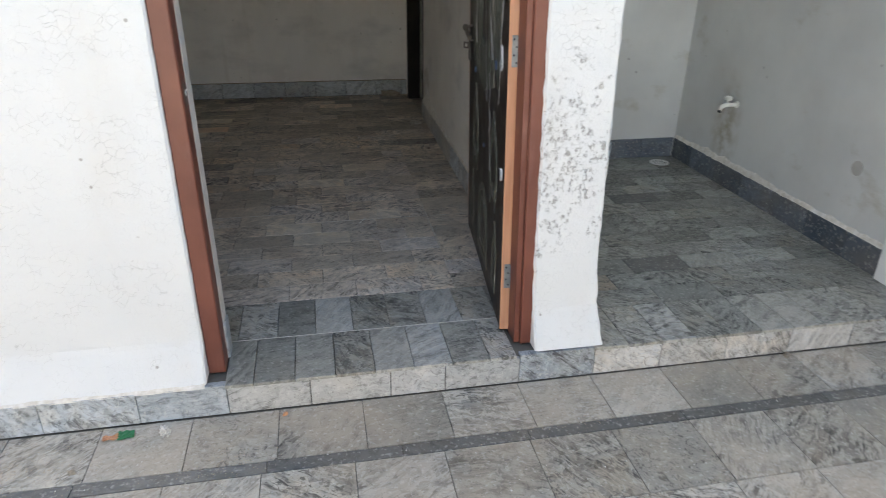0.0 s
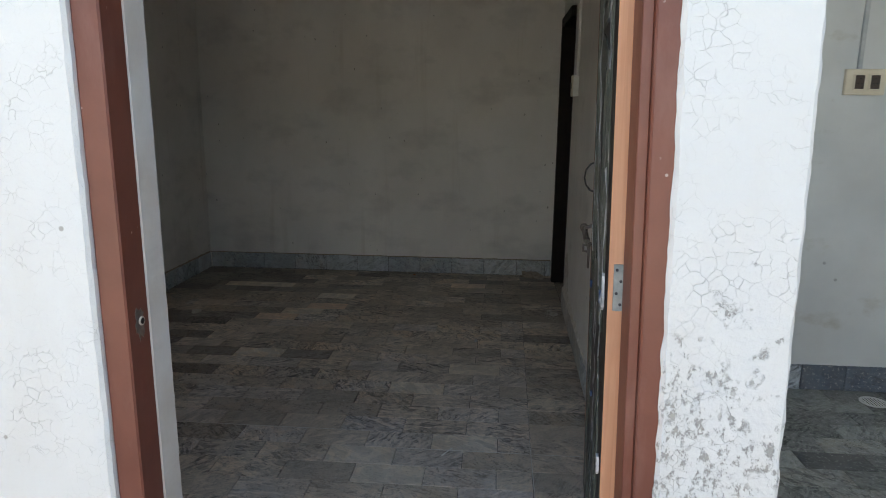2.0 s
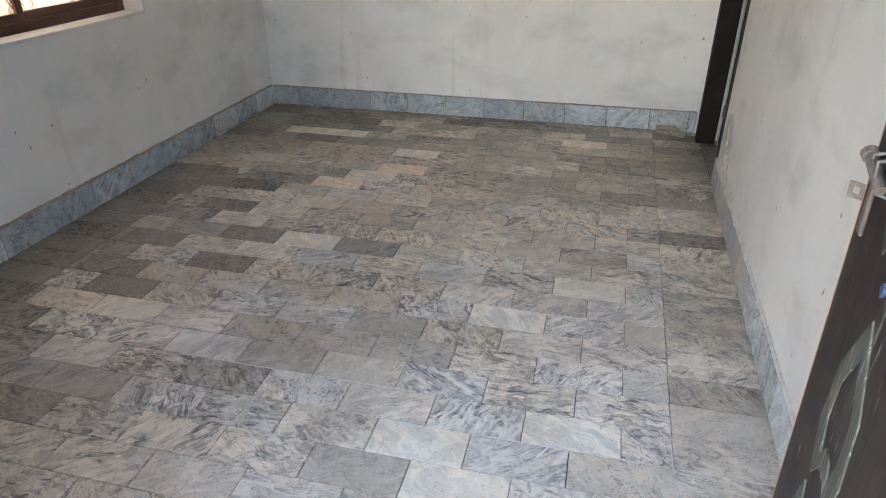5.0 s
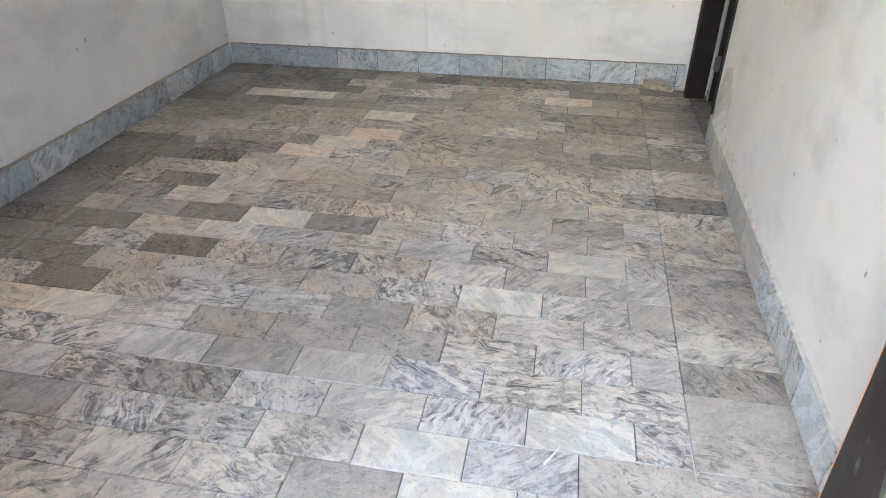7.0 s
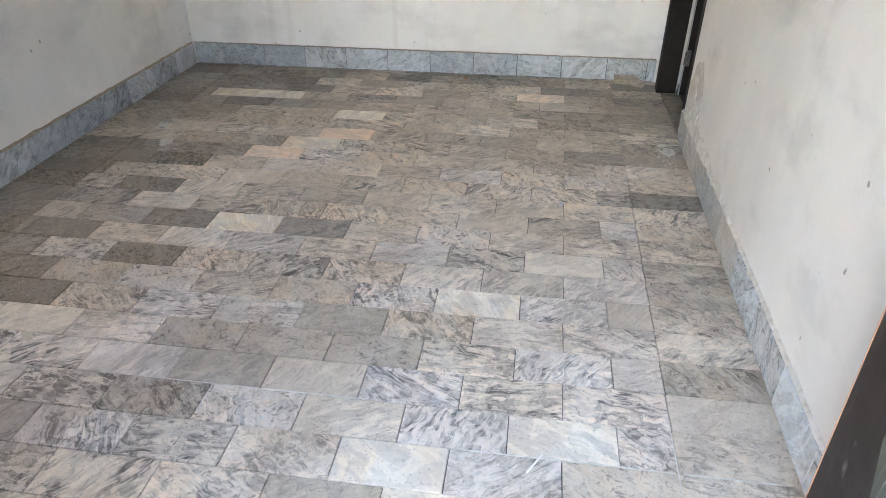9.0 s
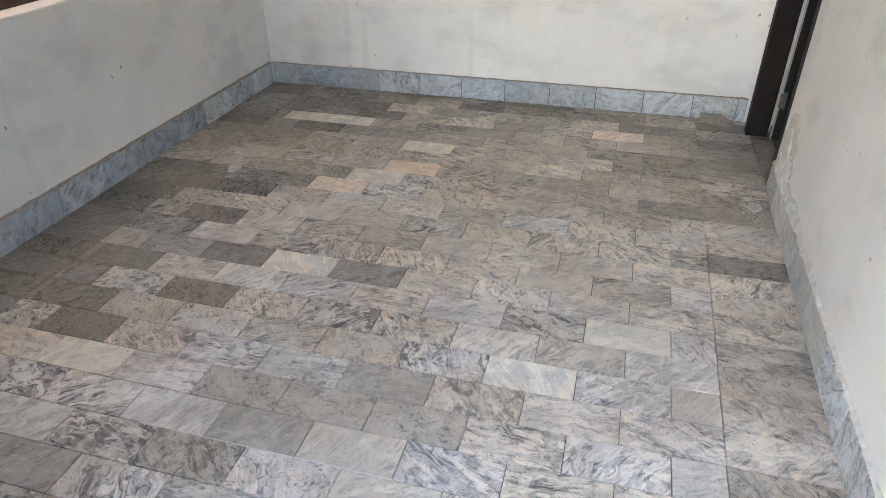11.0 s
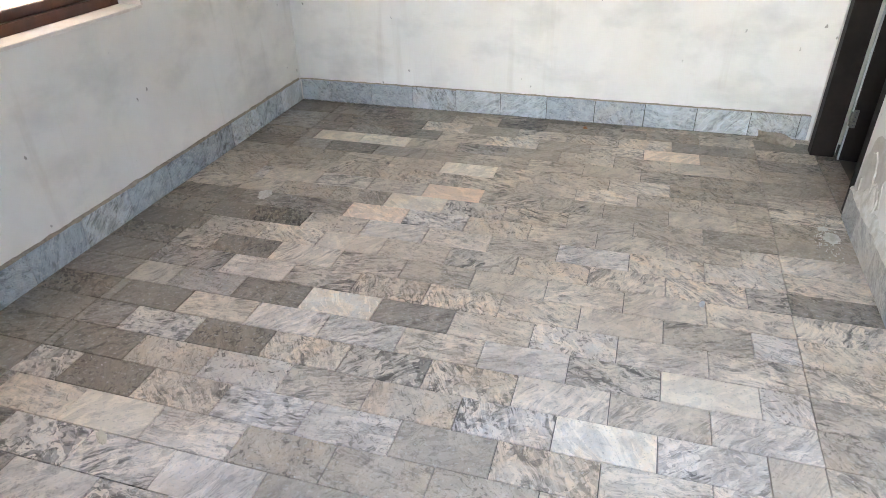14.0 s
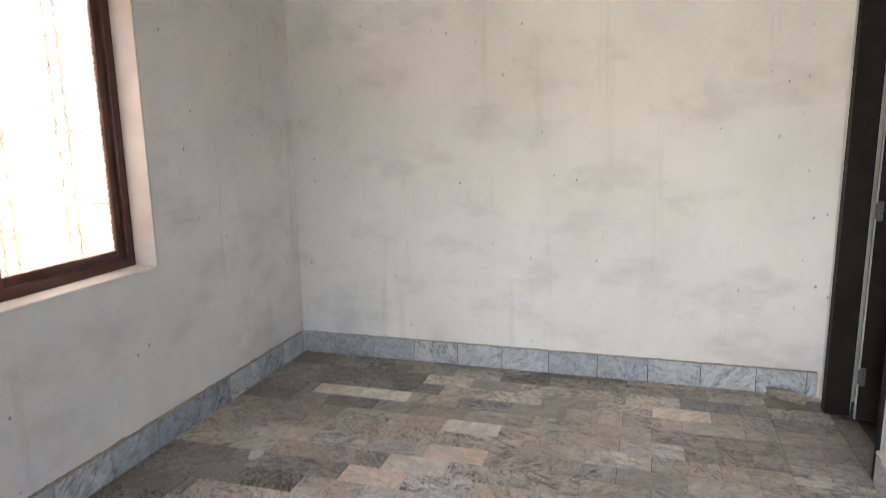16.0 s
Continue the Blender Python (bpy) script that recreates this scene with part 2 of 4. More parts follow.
def wall_outer():
    """Thick whitewash, crazed all over and flaked to grey in spots."""
    m = Mat("crazed_whitewash")
    p = m.coords()
    nz = m.n("ShaderNodeTexNoise")
    m.put(nz.inputs["Vector"], p)
    nz.inputs["Scale"].default_value = 22.0
    warp = m.vmath('ADD', p, m.vmath('SCALE', nz.outputs["Color"], 0.035))
    crack = m.voro(warp, 34.0, 'DISTANCE_TO_EDGE')
    gate = m.math('MULTIPLY', m.ramp(m.noise(p, 5.0, 4.0), (0.40, 0.0), (0.62, 1.0)), m.ramp(m.noise(p, 23.0, 4.0), (0.42, 0.0), (0.56, 1.0)))
    line = m.math('MULTIPLY', m.ramp(crack, (0.0, 1.0), (0.022, 0.0)), gate)
    c = m.mix(m.noise(p, 2.0, 5.0), (0.78, 0.79, 0.785), (0.70, 0.705, 0.70))
    c = m.mix(m.math('MULTIPLY', line, 0.42), c, (0.34, 0.33, 0.31))
    # the patch of flaked paint low on the pier, and a weak sprinkle elsewhere
    away = m.n("ShaderNodeVectorMath", operation='DISTANCE')
    m.put(away.inputs[0], m.mapped(p, (1.6, 1.0, 1.0)))
    away.inputs[1].default_value = (2.25 * 1.6, YF_FACE, 0.76)
    flake_big = m.math('ADD', m.math('MULTIPLY', m.noise(p, 13.0, 5.0), 0.80), m.ramp(away.outputs["Value"], (0.05, 0.30), (0.62, 0.0)))
    flake = m.noise(m.mapped(p, (1, 1, 0.7)), 58.0, 8.0, 0.78)
    f = m.math('MULTIPLY', m.ramp(flake, (0.545, 0.0), (0.56, 1.0)), m.ramp(flake_big, (0.575, 0.0), (0.64, 1.0)))
    c = m.mix(m.math('MULTIPLY', f, 0.9), c, (0.36, 0.35, 0.33))
    speck = m.math('MULTIPLY', m.ramp(m.voro(p, 11.0), (0.05, 1.0), (0.08, 0.0)), m.ramp(m.noise(p, 7.0), (0.52, 0.0), (0.56, 1.0)))
    c = m.mix(m.math('MULTIPLY', speck, 0.7), c, (0.28, 0.26, 0.23))
    c = m.mix(m.math('MULTIPLY', m.ramp(m.noise(m.mapped(p, (1, 1, 0.35)), 3.0, 5.0), (0.55, 0.0), (0.8, 1.0)), 0.3), c, (0.60, 0.55, 0.47))
    h = m.math('SUBTRACT', m.math('ADD', m.math('MULTIPLY', m.noise(p, 14.0, 5.0), 0.6), m.math('MULTIPLY', m.noise(p, 120.0, 3.0), 0.25)),
               m.math('ADD', m.math('MULTIPLY', line, 0.25), m.math('MULTIPLY', f, 0.5)))
    return m.done(c, 0.85, normal=m.bump(h, 0.7, 0.008), spec=0.25)


def wall_alcove():
    m = Mat("alcove_paint")
    p = m.coords()
    big = m.noise(p, 1.6, 5.0)
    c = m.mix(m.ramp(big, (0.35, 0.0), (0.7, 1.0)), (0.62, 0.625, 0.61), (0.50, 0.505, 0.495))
    damp = m.noise(m.mapped(p, (1.3, 1.3, 2.0)), 2.2, 6.0, 0.65)
    c = m.mix(m.math('MULTIPLY', m.ramp(damp, (0.60, 0.0), (0.72, 1.0)), 0.45), c, (0.34, 0.30, 0.22))
    # brown run below the tap
    away = m.n("ShaderNodeVectorMath", operation='DISTANCE')
    m.put(away.inputs[0], m.mapped(p, (0.0, 1.7, 0.75)))
    away.inputs[1].default_value = (0.0, 3.79 * 1.7, 0.36 * 0.75)
    run = m.math('MULTIPLY', m.ramp(away.outputs["Value"], (0.06, 1.0), (0.30, 0.0)), m.ramp(m.noise(p, 14.0, 5.0), (0.38, 0.0), (0.60, 1.0)))
    c = m.mix(m.math('MULTIPLY', run, 0.7), c, (0.30, 0.25, 0.16))
    spot = m.math('MULTIPLY', m.ramp(m.voro(p, 9.0), (0.06, 1.0), (0.1, 0.0)), m.ramp(m.noise(p, 5.0), (0.55, 0.0), (0.6, 1.0)))
    c = m.mix(m.math('MULTIPLY', spot, 0.6), c, (0.22, 0.22, 0.21))
    return m.done(c, 0.8, normal=m.bump(m.noise(p, 8.0, 5.0), 0.3, 0.015), spec=0.3)


def plain(name, a, b, scale=8.0, rough=0.6, bump=0.2, metal=0.0, kind="pos", bscale=None, spec=None):
    m = Mat(name)
    p = m.coords(kind)
    c = m.mix(m.ramp(m.noise(p, scale, 6.0, 0.6), (0.35, 0.0), (0.65, 1.0)), a, b)
    r = m.math('MULTIPLY_ADD', m.noise(p, scale * 3, 4.0), 0.25, rough - 0.12)
    return m.done(c, r, metal, m.bump(m.noise(p, bscale or scale * 9, 4.0), bump, 0.004), spec)


def brown_enamel():
    """Red-brown oxide paint with nicks, scratches and white paint drops."""
    m = Mat("red_brown_enamel")
    p = m.coords()
    c = m.mix(m.ramp(m.noise(p, 6.0, 5.0), (0.35, 0.0), (0.7, 1.0)), (0.155, 0.05, 0.034), (0.20, 0.068, 0.046))
    d = m.math('MULTIPLY', m.ramp(m.voro(p, 26.0), (0.07, 1.0), (0.1, 0.0)), m.ramp(m.noise(p, 11.0), (0.55, 0.0), (0.6, 1.0)))
    c = m.mix(m.math('MULTIPLY', d, 0.8), c, (0.55, 0.46, 0.42))
    dusty = m.noise(m.mapped(p, (1, 1, 0.3)), 9.0, 6.0, 0.65)
    c = m.mix(m.math('MULTIPLY', m.ramp(dusty, (0.55, 0.0), (0.8, 1.0)), 0.25), c, (0.38, 0.24, 0.2))
    return m.done(c, m.math('MULTIPLY_ADD', dusty, 0.3, 0.28), normal=m.bump(m.noise(p, 40.0, 4.0), 0.15, 0.004))


def raw_pine():
    m = Mat("raw_pine")
    p = m.coords("object")
    g = m.noise(m.mapped(p, (60, 60, 2.2)), 1.0, 6.0, 0.6, 1.2)
    c = m.mix(m.ramp(g, (0.32, 0.0), (0.68, 1.0)), (0.50, 0.24, 0.135), (0.60, 0.33, 0.205))
    knot = m.voro(m.mapped(p, (9, 9, 4.5)), 1.0)
    c = m.mix(m.math('MULTIPLY', m.ramp(knot, (0.08, 1.0), (0.17, 0.0)), 0.85), c, (0.22, 0.085, 0.04))
    return m.done(c, 0.7, normal=m.bump(g, 0.2, 0.003))


def dark_door(name, low, high, worn):
    """Old dark door skin: brown-black, scuffed, with pale scratches and specks."""
    m = Mat(name)
    p = m.coords("object")
    g = m.noise(m.mapped(p, (30, 30, 1.6)), 1.0, 6.0, 0.65, 0.8)
    c = m.mix(m.ramp(g, (0.3, 0.0), (0.7, 1.0)), low, high)
    sc = m.noise(m.mapped(p, (70, 55, 4.0), (0.12, 0, 0)), 1.0, 5.0, 0.7, 1.5)
    gate = m.ramp(m.noise(p, 6.0, 4.0), (worn, 0.0), (worn + 0.14, 1.0))
    c = m.mix(m.math('MULTIPLY', m.math('MULTIPLY', m.ramp(sc, (0.57, 0.0), (0.62, 1.0)), gate), 0.8), c, (0.42, 0.40, 0.38))
    haze = m.noise(p, 9.0, 6.0, 0.7)
    c = m.mix(m.math('MULTIPLY', m.ramp(haze, (0.5, 0.0), (0.75, 1.0)), 0.14), c, (0.11, 0.10, 0.09))
    return m.done(c, m.math('MULTIPLY_ADD', haze, 0.4, 0.26), normal=m.bump(g, 0.25, 0.004), spec=0.2)


def window_glass():
    """Figured glass: a pressed lattice of diamonds between frosted grounds."""
    m = Mat("figured_glass")
    p = m.coords("object")
    sep = m.n("ShaderNodeSeparateXYZ")
    m.put(sep.inputs[0], p)
    y, z = sep.outputs[1], sep.outputs[2]

    def tri(v, f):
        return m.math('PINGPONG', m.math('MULTIPLY', v, f), 0.5)
    a = tri(m.math('ADD', y, m.math('MULTIPLY', z, 0.62)), 13.0)
    b = tri(m.math('SUBTRACT', y, m.math('MULTIPLY', z, 0.62)), 13.0)
    la = m.ramp(m.math('ABSOLUTE', m.math('SUBTRACT', a, 0.10)), (0.0, 1.0), (0.06, 0.0))
    lb = m.ramp(m.math('ABSOLUTE', m.math('SUBTRACT', b, 0.10)), (0.0, 1.0), (0.06, 0.0))
    lat = m.math('MAXIMUM', la, lb)
    m.t.nodes.remove(m.b)
    tr = m.n("ShaderNodeBsdfTransparent")
    tl = m.n("ShaderNodeBsdfTranslucent")
    gl = m.n("ShaderNodeBsdfGlossy")
    gl.inputs["Roughness"].default_value = 0.15
    tl.inputs["Color"].default_value = (0.52, 0.475, 0.43, 1)
    tr.inputs["Color"].default_value = (0.66, 0.61, 0.56, 1)
    m.put(tl.inputs["Normal"], m.bump(lat, 0.4, 0.004))
    mx = m.n("ShaderNodeMixShader")
    m.put(mx.inputs[0], m.math('MULTIPLY_ADD', lat, -0.20, 0.36))
    m.t.links.new(tr.outputs[0], mx.inputs[1])
    m.t.links.new(tl.outputs[0], mx.inputs[2])
    m2 = m.n("ShaderNodeMixShader")
    m2.inputs[0].default_value = 0.06
    m.t.links.new(mx.outputs[0], m2.inputs[1])
    m.t.links.new(gl.outputs[0], m2.inputs[2])
    out = [n for n in m.t.nodes if n.type == 'OUTPUT_MATERIAL'][0]
    m.t.links.new(m2.outputs[0], out.inputs[0])
    return m.m


M_GROUT = grout()
M_WALL = wall_inner()
M_OUTER = wall_outer()
M_ALCOVE = wall_alcove()
M_CEIL = plain("ceiling_paint", (0.80, 0.79, 0.77), (0.74, 0.73, 0.71), 2.0, 0.85, 0.2)
M_CEMENT = plain("cement_render", (0.40, 0.38, 0.35), (0.50, 0.48, 0.44), 6.0, 0.9, 0.5, bscale=120)
M_REVEAL = plain("pale_reveal_paint", (0.74, 0.71, 0.67), (0.66, 0.60, 0.54), 5.0, 0.75, 0.2)
M_CREAM = plain("cream_wall", (0.46, 0.385, 0.315), (0.54, 0.45, 0.375), 3.0, 0.9, 0.4, bscale=60)
M_BOUND = plain("yard_wall_paint", (0.68, 0.67, 0.65), (0.58, 0.57, 0.55), 2.0, 0.9, 0.3)
M_BROWN = brown_enamel()
M_PINE = raw_pine()
M_DOOR = dark_door("dark_door_skin", (0.018, 0.012, 0.010), (0.040, 0.030, 0.025), 0.54)
M_INLAY = dark_door("grey_door_inlay", (0.058, 0.065, 0.050), (0.125, 0.13, 0.108), 0.36)
M_FILM = plain("torn_plastic_film", (0.55, 0.56, 0.57), (0.72, 0.73, 0.74), 60.0, 0.25, 0.3, kind="object")
M_BLUEFILM = plain("blue_film_rest", (0.03, 0.06, 0.15), (0.05, 0.10, 0.22), 60.0, 0.3, 0.3, kind="object")
M_DARKWOOD = plain("dark_brown_door_paint", (0.013, 0.009, 0.008), (0.020, 0.014, 0.012), 9.0, 0.6, 0.12, spec=0.14)
M_WINWOOD = plain("window_wood", (0.055, 0.020, 0.013), (0.105, 0.036, 0.022), 14.0, 0.35, 0.15)
M_STEEL = plain("zinc_hinge_steel", (0.20, 0.23, 0.25), (0.30, 0.33, 0.35), 40.0, 0.5, 0.2, metal=0.6)
M_OLDSTEEL = plain("dull_hinge_steel", (0.07, 0.075, 0.068), (0.13, 0.135, 0.125), 60.0, 0.65, 0.3, metal=0.2)
M_RUSTY = plain("painted_bolt_steel", (0.15, 0.125, 0.105), (0.24, 0.205, 0.18), 50.0, 0.5, 0.3, metal=0.4)
M_BLACKIRON = plain("black_iron", (0.03, 0.03, 0.032), (0.06, 0.058, 0.055), 40.0, 0.45, 0.2, metal=0.3)
M_SCREW = plain("dark_screw", (0.03, 0.035, 0.05), (0.05, 0.055, 0.07), 90.0, 0.4, 0.1, metal=0.6)
M_CREAMPLASTIC = plain("cream_plastic", (0.62, 0.55, 0.42), (0.68, 0.61, 0.48), 20.0, 0.4, 0.08)
M_WHITEPLASTIC = plain("white_plastic", (0.76, 0.75, 0.72), (0.70, 0.68, 0.63), 20.0, 0.35, 0.08)
M_SWITCH = plain("brown_switch", (0.05, 0.036, 0.028), (0.08, 0.058, 0.045), 40.0, 0.35, 0.1)
M_CONDUIT = plain("grey_conduit", (0.36, 0.38, 0.38), (0.44, 0.45, 0.45), 20.0, 0.5, 0.1)
M_BLACK = plain("black_rubber_and_hollows", (0.015, 0.015, 0.015), (0.03, 0.03, 0.03), 30.0, 0.6, 0.1)
M_MORTAR = plain("crumbled_plaster", (0.58, 0.54, 0.47), (0.76, 0.74, 0.70), 30.0, 0.95, 0.6, bscale=140)
M_DAMP = plain("damp_plaster", (0.52, 0.485, 0.43), (0.63, 0.60, 0.555), 18.0, 0.95, 0.5, bscale=120)
M_BLACKMORTAR = plain("dark_joint_mortar", (0.05, 0.047, 0.043), (0.09, 0.085, 0.08), 20.0, 0.95, 0.3)
M_SAND = plain("yellow_sand", (0.46, 0.36, 0.25), (0.56, 0.46, 0.33), 90.0, 0.95, 0.3)
M_DUST = plain("dusty_rubbish", (0.26, 0.22, 0.17), (0.40, 0.34, 0.27), 60.0, 0.95, 0.5)
M_GREEN = plain("green_wrapper", (0.02, 0.16, 0.06), (0.03, 0.22, 0.09), 40.0, 0.35, 0.2)
M_ORANGE = plain("orange_wrapper", (0.50, 0.20, 0.09), (0.58, 0.30, 0.16), 40.0, 0.4, 0.2)
M_EARTH = plain("earth", (0.30, 0.26, 0.21), (0.38, 0.33, 0.27), 3.0, 0.95, 0.5)
M_LIGHTGLASS = window_glass()


# ---------------------------------------------------------------- mesh helpers
def finish(bm, name, material, smooth=False):
    me = bpy.data.meshes.new(name)
    bm.normal_update()
    bm.to_mesh(me)
    bm.free()
    me.materials.append(material)
    if smooth:
        for f in me.polygons:
            f.use_smooth = True
    return me


def part(name, bm, material, parent=None, label="", smooth=False):
    ob = new(name, finish(bm, name, material, smooth))
    if parent is not None:
        ob.parent = parent
    return tagged(ob, label) if label else ob


def empty(name, m, label, category, group="", kind=""):
    ob = new(name)
    ob.matrix_world = m
    ob.empty_display_size = 0.1
    return tagged(ob, label, category, group, kind)


def add_box(bm, x0, x1, y0, y1, z0, z1, bevel=0.0):
    r = bmesh.ops.create_cube(bm, size=1.0)
    bmesh.ops.scale(bm, vec=(x1 - x0, y1 - y0, z1 - z0), verts=r["verts"])
    bmesh.ops.translate(bm, vec=((x0 + x1) / 2, (y0 + y1) / 2, (z0 + z1) / 2), verts=r["verts"])
    if bevel:
        edges = list({e for v in r["verts"] for e in v.link_edges})
        bmesh.ops.bevel(bm, geom=edges, offset=bevel, segments=1, profile=0.5, affect='EDGES')
    return bm


def box(*a, bevel=0.0):
    return add_box(bmesh.new(), *a, bevel=bevel)


def add_tube(bm, pts, r, seg=8, close=True):
    """A round bar along points; r is one radius or one for each point."""
    rings = []
    pts = [Vector(p) for p in pts]
    for k, p in enumerate(pts):
        d = (pts[min(k + 1, len(pts) - 1)] - pts[max(k - 1, 0)]).normalized()
        a = d.orthogonal().normalized() if k == 0 else (rings_a - d * rings_a.dot(d)).normalized()
        rings_a = a
        b = d.cross(a)
        rr = r[k] if isinstance(r, (list, tuple)) else r
        rings.append([bm.verts.new(p + rr * (math.cos(t) * a + math.sin(t) * b)) for t in np.linspace(0, 2 * math.pi, seg, endpoint=False)])
    for p, q in zip(rings, rings[1:]):
        for k in range(seg):
            bm.faces.new((p[k], p[(k + 1) % seg], q[(k + 1) % seg], q[k]))
    if close:
        bm.faces.new(rings[0][::-1])
        bm.faces.new(rings[-1])
    return bm


def tube(pts, r, seg=8):
    return add_tube(bmesh.new(), pts, r, seg)


def add_prism(bm, outline, x0, x1):
    """A flat outline of (y, z) pairs, given depth from x0 to x1."""
    a = [bm.verts.new((x0, y, z)) for y, z in outline]
    b = [bm.verts.new((x1, y, z)) for y, z in outline]
    bm.faces.new(a)
    bm.faces.new(b[::-1])
    for k in range(len(a)):
        j = (k + 1) % len(a)
        bm.faces.new((a[k], b[k], b[j], a[j]))
    bmesh.ops.recalc_face_normals(bm, faces=bm.faces[:])
    return bm


def rough_post(x0, x1, y0, y1, z0, z1, amp=0.004, seed=0.0, c=0.008):
    """An upright plastered block with worn, wavering edges."""
    bm = bmesh.new()
    n = max(2, int((z1 - z0) / 0.018))
    corners = [(x0 + c, y0, 0.4), (x1 - c, y0, 0.4), (x1, y0 + c, 1), (x1, y1 - c, 1), (x1 - c, y1, 0.4), (x0 + c, y1, 0.4), (x0, y1 - c, 1), (x0, y0 + c, 1)]
    rings = []
    for k in range(n + 1):
        z = z0 + (z1 - z0) * k / n
        ring = []
        for j, (x, y, w) in enumerate(corners):
            d = noise.noise(Vector((x * 7 + seed, y * 7, z * 22 + j // 2 * 9.1)))
            e = noise.noise(Vector((x * 7 + seed, y * 7 + 5, z * 70 + j // 2 * 9.1)))
            out = 1 if x > (x0 + x1) / 2 else -1
            ring.append(bm.verts.new((x + out * amp * (d + 0.5 * e), y + amp * 0.3 * e, z)))
        rings.append(ring)
    for p, q in zip(rings, rings[1:]):
        for k in range(8):
            bm.faces.new((p[k], p[(k + 1) % 8], q[(k + 1) % 8], q[k]))
    bm.faces.new(rings[0][::-1])
    bm.faces.new(rings[-1])
    return bm


def tile_mesh(name, w, d, h, material, bevel=0.0012):
    """A slab centred on its top face."""
    return finish(box(-w / 2, w / 2, -d / 2, d / 2, -h, 0, bevel=bevel), name, material)


def structure(name, bm, material, label, category, smooth=False):
    return tagged(part(name, bm, material, None, "", smooth), label, category, "", "structure")


# ---------------------------------------------------------------- setting
XL, XR = -0.957, 2.377         # room walls; the east one swings inward south of the inner doorway
YF, YFI, YB = 2.072, 2.265, 6.825   # front wall outside and inside, back wall
ZC = 3.5                       # ceiling
ZG = -0.13                     # yard level
NOSE = 2.003                   # front edge of the doorstep
AX0, AX1, AY1 = 2.492, 4.072, 4.38   # recess beside the room
OX0, OX1, DH = 0.944, 2.165, 2.29  # entrance opening
WY0, WY1, WZ0, WZ1 = 3.94, 5.42, 0.922, 2.272   # window
IY0, IY1, IH = 5.85, 6.665, 2.30    # inner doorway
SWING = radians(-1.2)
EAST = Matrix.Translation((XR, IY0, 0)) @ Matrix.Rotation(SWING, 4, 'Z') @ Matrix.Translation((-XR, -IY0, 0))


def swung(ob):
    """Turn a thing of the east wall with the wall."""
    ob.matrix_world = EAST @ ob.matrix_basis
    return ob


structure("ground", box(-200, 200, -200, 200, -0.6, -0.16), M_EARTH, "bare brown earth under the paved yard", "ground")

# west wall with the window opening
bm = box(XL - 0.23, XL, YFI, YB + 0.2, -0.15, WZ0)
add_box(bm, XL - 0.23, XL, YFI, WY0, WZ0, WZ1)
add_box(bm, XL - 0.23, XL, WY1, YB + 0.2, WZ0, WZ1)
add_box(bm, XL - 0.23, XL, YFI, YB + 0.2, WZ1, ZC)
structure("wall_west", bm, M_WALL, "off-white smudged plaster wall with a window opening", "wall")
structure("wall_north", box(XL, 4.6, YB, YB + 0.2, -0.15, ZC), M_WALL, "off-white plaster wall with grey rubbed smudges", "wall")

# east wall with the inner doorway
bm = box(XR, AX0, YFI, IY0, -0.15, ZC)
bmesh.ops.transform(bm, matrix=EAST, verts=bm.verts)
add_box(bm, XR, AX0, IY1, YB, -0.15, ZC)
add_box(bm, XR, AX0, IY0, IY1, IH, ZC)
structure("wall_east", bm, M_WALL, "off-white plaster wall with a dark inner doorway", "wall")

# front wall: left piece, pier, lintel
def flared(bm):
    """Plaster that thickens towards its foot, down to the riser tiles."""
    for v in bm.verts:
        if v.co.y < YF + 0.05:
            v.co.y -= 0.058 * max(0.0, 1 - v.co.z / 0.16)
    return bm


structure("wall_south", flared(rough_post(XL - 0.23, OX0, YF, YFI, 0.004, ZC, 0.003, 3.0)), M_OUTER, "whitewashed crazed plaster facade wall", "wall")
bm = rough_post(OX1 + 0.012, 2.436, YF, YFI, 0.004, ZC, 0.004, 8.0)
for v in bm.verts:              # the pier leans, and its foot is thickened
    v.co.x -= 0.022 * (v.co.z - 0.7) - (0.032 if v.co.x > 2.3 else 0.004) * max(0.0, 1 - v.co.z / 0.35)
structure("wall_pier", flared(bm), M_OUTER, "whitewashed pier with flaking paint beside the door", "wall")
structure("wall_return", rough_post(OX0 - 0.01, OX0 + 0.062, YF + 0.1095, YFI + 0.006, 0.0, DH, 0.0012, 4.0, 0.004), M_REVEAL, "pale plaster return behind the door post", "wall")
structure("wall_lintel", box(OX0, OX1, YF, YFI, DH, ZC), M_OUTER, "whitewashed lintel above the entrance", "wall")
structure("ceiling", box(XL - 0.23, 4.6, YFI + 0.001, YB + 0.2, ZC, ZC + 0.15), M_CEIL, "plain whitewashed concrete ceiling", "ceiling")
# overhang made deeper to cut sky light on facade and yard; never in view
structure("roof_edge", box(XL - 0.23, 4.6, 1.3, YFI, ZC, ZC + 0.5), M_OUTER, "unseen whitewashed roof overhang added to shade the facade", "roof")

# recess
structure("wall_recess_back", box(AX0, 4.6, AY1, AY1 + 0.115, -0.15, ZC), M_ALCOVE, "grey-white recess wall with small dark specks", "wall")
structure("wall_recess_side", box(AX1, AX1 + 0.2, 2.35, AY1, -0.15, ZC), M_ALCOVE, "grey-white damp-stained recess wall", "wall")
structure("wall_recess_end", rough_post(AX1 - 0.03, AX1 + 0.2, 1.82, 2.35, -0.14, ZC, 0.002, 5.0), M_OUTER, "whitewashed end of the yard wall", "wall")
structure("wall_store_east", box(4.5, 4.6, AY1 + 0.115, YB, -0.15, ZC), M_WALL, "plain wall of the unlit next room", "wall")

